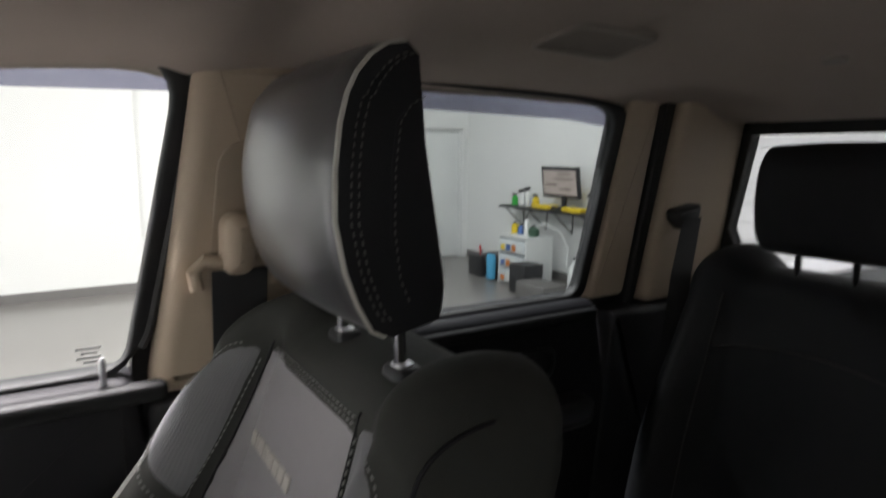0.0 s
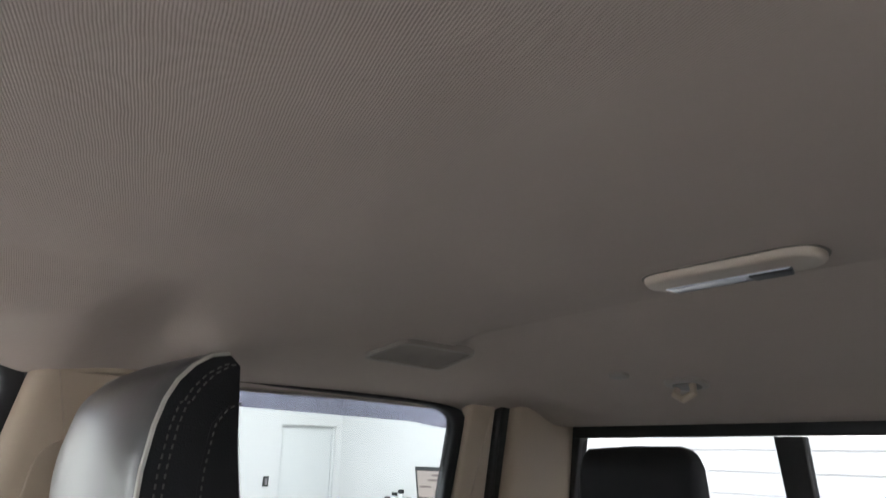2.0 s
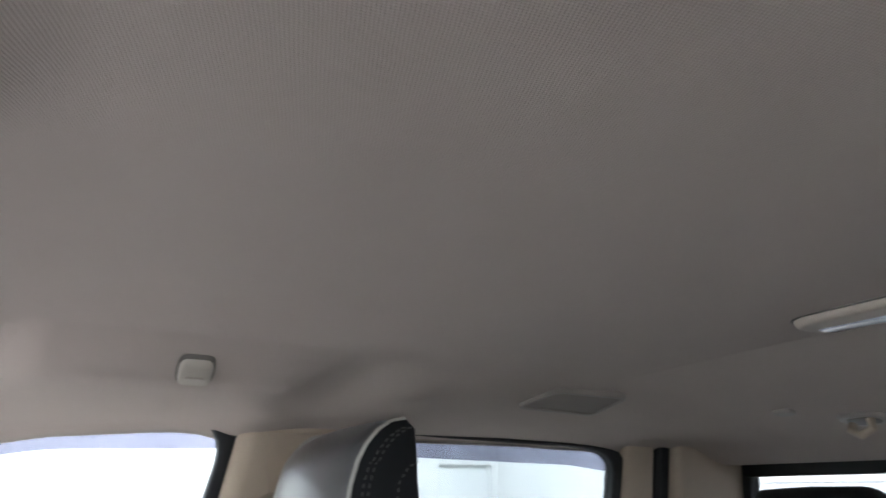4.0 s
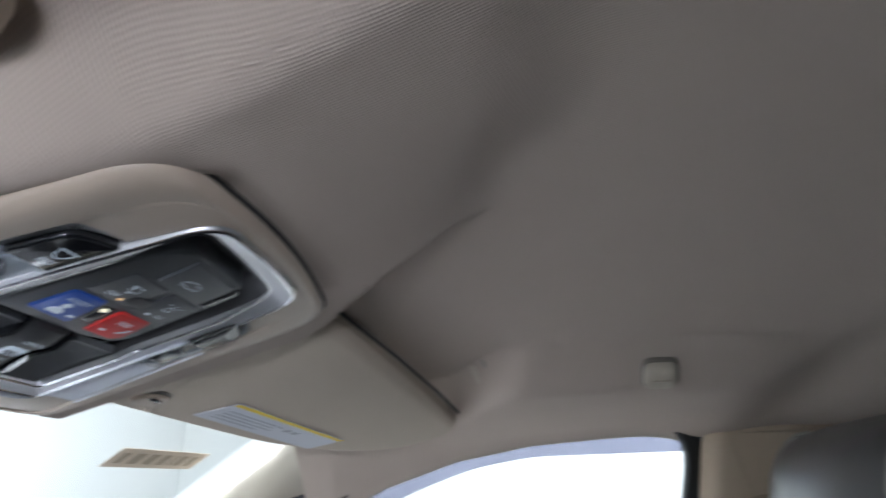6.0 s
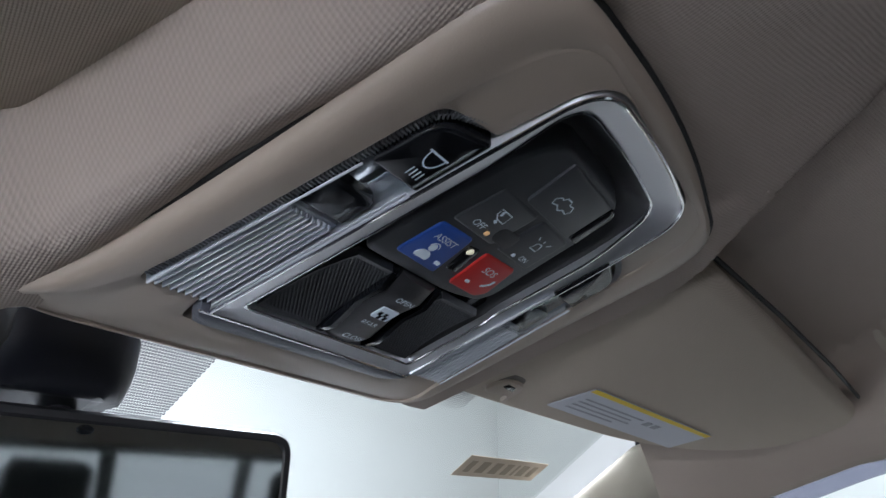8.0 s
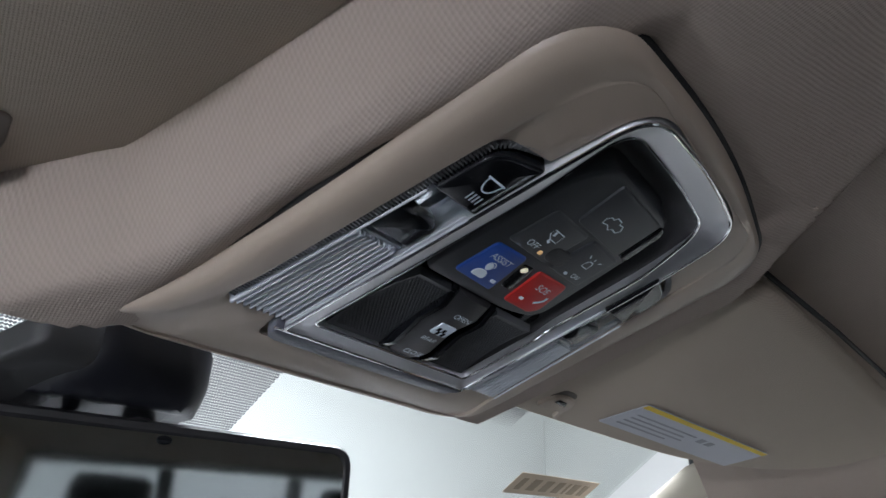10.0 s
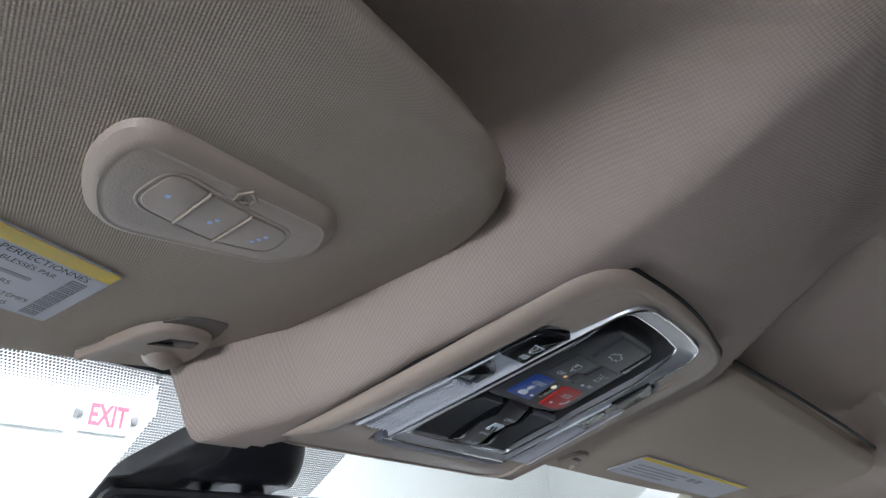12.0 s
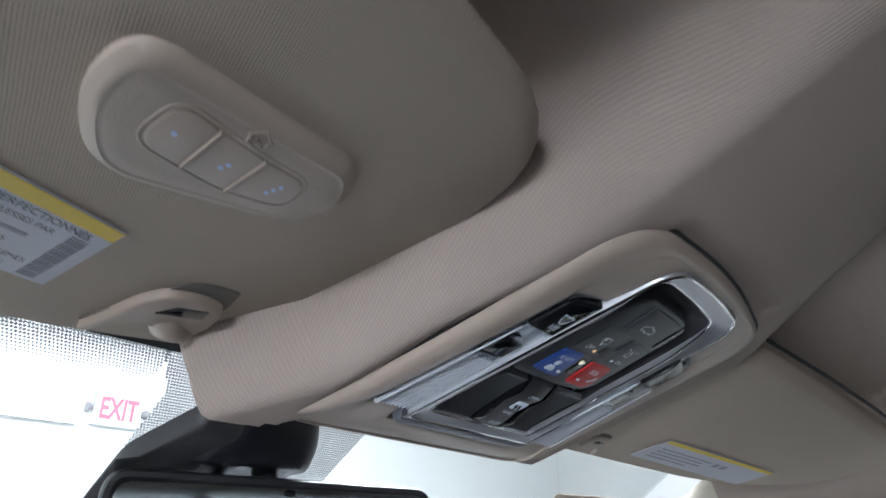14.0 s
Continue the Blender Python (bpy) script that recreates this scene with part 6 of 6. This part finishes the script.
def rear_bench():
    s = thing("rear_bench", "black leather rear bench backrest with headrest", "car seat")
    for cx, half in ((0.320, 0.255), (-0.320, 0.255)):
        front, rise, column = seat_shape(cx, -0.88, 1.515, 0.22, half, 0.03, 0.16)
        part("backrest", seat_mesh(column, half), M_LEATHER, s)
        fp = lambda dx, z, d: (cx + dx, front(dx, z) + d, z)
        part("seam", tube([fp(x, 1.40 - 0.9 * x * x, 0.001) for x in steps_of(-0.16, 0.16, 14)], 0.0016, 6), M_RUBBER, s)
        for x in (-0.165, 0.165):
            part("seam", tube([fp(x, z, 0.001) for z in steps_of(0.95, 1.47, 16)], 0.0016, 6), M_RUBBER, s)
        hx = 0.345 if cx > 0 else -0.345
        prof = rpoly([(-0.885, 1.735), (-0.868, 1.70), (-0.864, 1.63), (-0.875, 1.56), (-0.905, 1.545), (-0.94, 1.555), (-0.955, 1.64), (-0.945, 1.725)], 0.018, 5)
        part("headrest", headrest_mesh(hx, 0.106, prof, 0.012, -0.91, 1.64, 0.26), M_LEATHER, s, "black leather rear headrest")
        for k in (-0.045, 0.045):
            part("post", tube([(hx + k, -0.925, 1.47), (hx + k, -0.915, 1.57)], 0.006, 10), M_CHROME, s, "chrome headrest post")
        part("cushion", box(cx - 0.29, cx + 0.29, -0.84, -0.42, 0.72, 0.90, 0.04, steps=3), M_LEATHER, s, "black leather cushion")
    part("centre_belt_guide", box(0.03, 0.11, -0.98, -0.90, 1.500, 1.535, 0.012), M_BEZEL_LIGHT, s, "pale plastic belt guide")
    part("bench_base", box(-0.62, 0.62, -0.9, -0.45, 0.5, 0.72, 0.01), M_BLACK, s)


def belts():
    b = thing("seat_belt", "tan shoulder belt guide and dark belt on the middle pillar", "seat belt", group="seat belts")
    f = side(1)
    part("slide_cover", slab(rpoly([(-0.050, 1.722), (-0.125, 1.735), (-0.115, 1.53), (-0.030, 1.53)], [0.035, 0.035, 0.01, 0.01], 6), 0.03, 0.0385, 0.003, f), M_TANDARK, b, "tan belt height slide")
    part("guide_cover", slab(rpoly([(-0.047, 1.635), (-0.090, 1.635), (-0.085, 1.553), (-0.045, 1.553)], 0.022, 7), 0.04, 0.085, 0.02, f, 5), M_TAN, b, "tan rounded guide cover")
    part("guide_loop", tube([f(-0.016, 1.535, 0.052), f(-0.012, 1.560, 0.052), f(-0.026, 1.574, 0.055), f(-0.065, 1.568, 0.062), f(-0.104, 1.571, 0.055), f(-0.118, 1.556, 0.052), f(-0.114, 1.536, 0.052)], 0.009, 10), M_TAN, b, "tan belt loop")
    part("webbing", loft([[f(-0.032, z, 0.065 + k), f(-0.105, z, 0.06 + k), f(-0.105, z, 0.058 + k), f(-0.032, z, 0.063 + k)] for z, k in ((1.560, 0.0), (1.45, -0.006), (1.2, -0.01), (0.75, -0.015))]), M_BELT, b, "dark grey woven belt")
    r = thing("seat_belt", "dark rear belt running down the rear pillar", "seat belt", group="seat belts")
    part("guide", slab(rpoly([(-0.925, 1.600), (-1.00, 1.612), (-1.00, 1.580), (-0.965, 1.555), (-0.93, 1.578)], 0.01, 4), 0.03, 0.075, 0.01, f), M_BLACK, r, "black belt guide")
    part("webbing", loft([[(x0, y0, z), (x1, y1, z), (x1, y1 - 0.003, z - 0.002), (x0, y0 - 0.003, z - 0.002)] for x0, y0, x1, y1, z in ((0.630, -0.93, 0.630, -0.985, 1.585), (0.60, -0.865, 0.60, -0.925, 1.48), (0.585, -0.83, 0.585, -0.89, 1.36))]), M_BELT, r, "dark grey woven belt")


# ---- the rest of the cab ----
def rear_window():
    w = thing("rear_window", "three-pane rear window in a black frame", "rear window", kind="structure")
    y = -1.15
    f = lambda x, z, d: (x, y + d + (1.76 - z) * 0.04, z)
    right = rpoly([(0.200, 1.752), (0.626, 1.746), (0.662, 1.55), (0.626, 1.478), (0.60, 1.45), (0.175, 1.45)], [0.004, 0.01, 0.02, 0.02, 0.01, 0.004], 4)
    left = [(-p[0] - 0.061 * clamp((0.626 - p[0]) / 0.4), p[1]) for p in right]
    mid = rpoly([(-0.218, 1.748), (0.150, 1.748), (0.136, 1.45), (-0.204, 1.45)], 0.004, 3)
    # frame members
    part("head_rail", slab([(-0.70, 1.87), (0.70, 1.87), (0.70, 1.752), (0.2, 1.7555), (-0.2, 1.7555), (-0.69, 1.752)], -0.02, 0.012, 0.003, f), M_RUBBER, w)
    part("sill_rail", slab([(-0.70, 1.45), (0.70, 1.45), (0.70, 1.36), (-0.70, 1.36)], -0.02, 0.012, 0.003, f), M_RUBBER, w)
    for s in (-1, 1):
        k = 0.0 if s > 0 else 0.065
        part("mullion", slab([(s * (0.200 + k), 1.754), (s * (0.150 + k), 1.754), (s * (0.136 + k), 1.45), (s * (0.175 + k), 1.45)], -0.02, 0.010, 0.003, f), M_RUBBER, w)
        part("end_frame", slab([(s * 0.63, 1.753), (s * 0.72, 1.753), (s * 0.72, 1.45), (s * 0.605, 1.45), (s * 0.626, 1.478), (s * 0.662, 1.55)], -0.02, 0.012, 0.003, f), M_RUBBER, w)
    for nm, o in (("pane", right), ("pane", left), ("pane", mid)):
        part(nm, slab(inset(o, -0.004), -0.006, -0.002, 0, f), M_TINTLIGHT, w, "lightly tinted rear glass")


def tub():
    solid("cab_floor", box(-0.80, 0.80, -1.20, 1.30, 0.40, 0.44), M_BLACK, "black carpeted cab floor", kind="structure", shade=False)
    solid("cab_back_wall", box(-0.78, 0.78, -1.23, -1.185, 0.44, 1.37), M_BLACK, "black trimmed rear wall of the cab", kind="structure", shade=False)
    solid("firewall", box(-0.80, 0.80, 1.26, 1.30, 0.44, 1.22), M_BLACK, "black bulkhead ahead of the cab", kind="structure", shade=False)
    d = thing("dashboard", "black moulded dashboard below the windscreen", "dashboard")
    prof = [(0.66, 1.02), (0.64, 1.16), (0.70, 1.225), (0.95, 1.245), (1.25, 1.235), (1.25, 0.75), (0.80, 0.75)]
    part("body", loft([[(x, y, z) for y, z in rpoly(prof, 0.04, 5)] for x in steps_of(-0.72, 0.72, 8)]), M_BLACK, d)
    t = thing("tonneau_cover", "black soft cover over the truck bed, dotted with drops", "tonneau cover")
    cov = sheet(lambda x, y: (x, y, 1.345 - 0.01 * x * x + 0.004 * math.sin(y * 9)), steps_of(-0.80, 0.80, 16), steps_of(-3.0, -1.30, 20))
    part("cover", cov, M_GLOSSCOVER, t)
    rnd = random.Random(4)
    bm = bmesh.new()
    for i in range(160):
        x, y, r = rnd.uniform(-0.75, 0.75), rnd.uniform(-2.9, -1.4), rnd.uniform(0.006, 0.016)
        b = bmesh.new()
        bmesh.ops.create_icosphere(b, subdivisions=1, radius=r, matrix=Matrix.Translation((x, y, 1.345 - 0.01 * x * x)) @ Matrix.Diagonal((1, 1, 0.4, 1)))
        bm.from_mesh(flat(b))
    tagged(part("drops", bm, M_CHROME, t, "water drops"), kind="stuff")
    bed = thing("truck_bed", "painted truck bed behind the cab", "truck bed")
    for s in (-1, 1):
        part("bed_side", box(s * 0.80, s * 0.98, -3.1, -1.26, 0.75, 1.36, 0.03), M_PAINT, bed)
    part("tailgate", box(-0.80, 0.80, -3.14, -3.05, 0.75, 1.35, 0.02), M_PAINT, bed)
    part("bed_floor", box(-0.80, 0.80, -3.05, -1.26, 0.75, 0.80), M_PAINT, bed)
    # bonnet out of view, kept pale to bounce light up onto the headliner
    hood = thing("bonnet", "unseen pale truck bonnet that bounces light into the cab", "bonnet")
    part("panel", sheet(lambda x, y: (x, y, 1.27 - 0.05 * (y - 1.3) ** 2 - 0.06 * x * x), steps_of(-0.85, 0.85, 20), steps_of(1.32, 2.75, 20)), M_PAINT, hood)
    part("nose", box(-0.85, 0.85, 2.72, 2.80, 0.55, 1.11, 0.03), M_PAINT, hood)
    for s in (-1, 1):
        part("wing", box(s * 0.85, s * 0.96, 1.0, 2.75, 0.6, 1.22, 0.04), M_PAINT, hood)


M_BLACKISH = material("charcoal_plastic", (0.045, 0.048, 0.055), 0.38, vary=0.12, bump=0.1, bump_scale=1400)
M_PALE = material("pale_plastic", (0.52, 0.465, 0.39), 0.35, vary=0.05)
M_RIM = material("speaker_rim", (0.36, 0.31, 0.27), 0.5, vary=0.05, bump=0.1, bump_scale=1200)
M_GRILLE = woven("grille_cloth", (0.34, 0.30, 0.265), 0.0030, 0.8)
M_GRIP = material("knurled_rubber", (0.030, 0.032, 0.038), 0.42, vary=0.1)
M_LENSBODY = material("clear_ribs", (0.66, 0.68, 0.74), 0.10, vary=0.05, coat=0.5)
M_TRAY = material("lamp_tray", (0.34, 0.355, 0.39), 0.22, vary=0.05, coat=0.4)
M_TOOTH = material("rim_teeth", (0.26, 0.265, 0.28), 0.3, vary=0.1)
M_RIBGLASS = material("lamp_ribs", (0.64, 0.66, 0.72), 0.14, vary=0.05, coat=0.6)
# darker plastic tone that paints shade into pockets, recesses and gaps
M_CLIPSHADE = material("painted_shade_plastic", (0.16, 0.14, 0.12), 0.5, vary=0.06)
M_TANDARK = material("tan_slide", (0.40, 0.32, 0.24), 0.5, vary=0.06)
M_FRIT = material("ceramic_dots", (0.30, 0.31, 0.33), 0.4, vary=0.05)
M_TAGINK = material("brown_ink", (0.36, 0.29, 0.20), 0.7, vary=0.1)
M_GREYINK = material("grey_ink", (0.35, 0.36, 0.40), 0.6, vary=0.1)
M_THREADDARK = material("dark_thread", (0.085, 0.085, 0.08), 0.7, vary=0.1)
M_SILVERTHREAD = material("silver_thread", (0.52, 0.50, 0.46), 0.5, vary=0.12, bump=0.6, bump_scale=900)
M_GREYDARK = material("dark_grey_leather", (0.075, 0.074, 0.078), 0.45, vary=0.12, scale=50, bump=0.3, bump_scale=700)
# assumed silver: the pale tone throws more light into the cab
M_PAINT = material("bounce_car_paint", (0.56, 0.57, 0.58), 0.35, vary=0.04, coat=0.6)
M_POST = material("black_door_frame", (0.015, 0.015, 0.016), 0.4, vary=0.1)
M_GLOSSCOVER = material("black_vinyl", (0.03, 0.034, 0.034), 0.45, vary=0.1, bump=0.3, bump_scale=500)
M_SCREEN = glow("screen_page", (0.42, 0.36, 0.33), 0.15)
M_SCREEN_INK = material("screen_bars", (0.2, 0.16, 0.15), 0.4)
M_GREEN = material("green_plastic", (0.05, 0.5, 0.08), 0.4)
M_GREENISH = material("dark_green_cloth", (0.06, 0.12, 0.08), 0.8)
M_BLUEISH = material("blue_plastic", (0.08, 0.16, 0.40), 0.5)
M_CYAN = material("bright_blue_cloth", (0.08, 0.40, 0.65), 0.8)
M_ORANGE = material("orange_plastic", (0.65, 0.22, 0.05), 0.5)
M_CLEARBOX = material("milky_plastic", (0.62, 0.66, 0.68), 0.35, vary=0.15, scale=12)


walls()
wall_door()
sectional_door("overhead_door", BY, 1, -2.6, 4.6, 3.0, 17)
sectional_door("overhead_door", FY, -1, -2.6, 2.3, 2.2, 12)
lamps()
exit_sign()
cab_side(1)
cab_side(-1)
headliner()
rear_window()
windscreen()
tub()
console()
visors()
mirror()
front_seat()
rear_bench()
belts()
ceiling_bits()
corner_clutter()
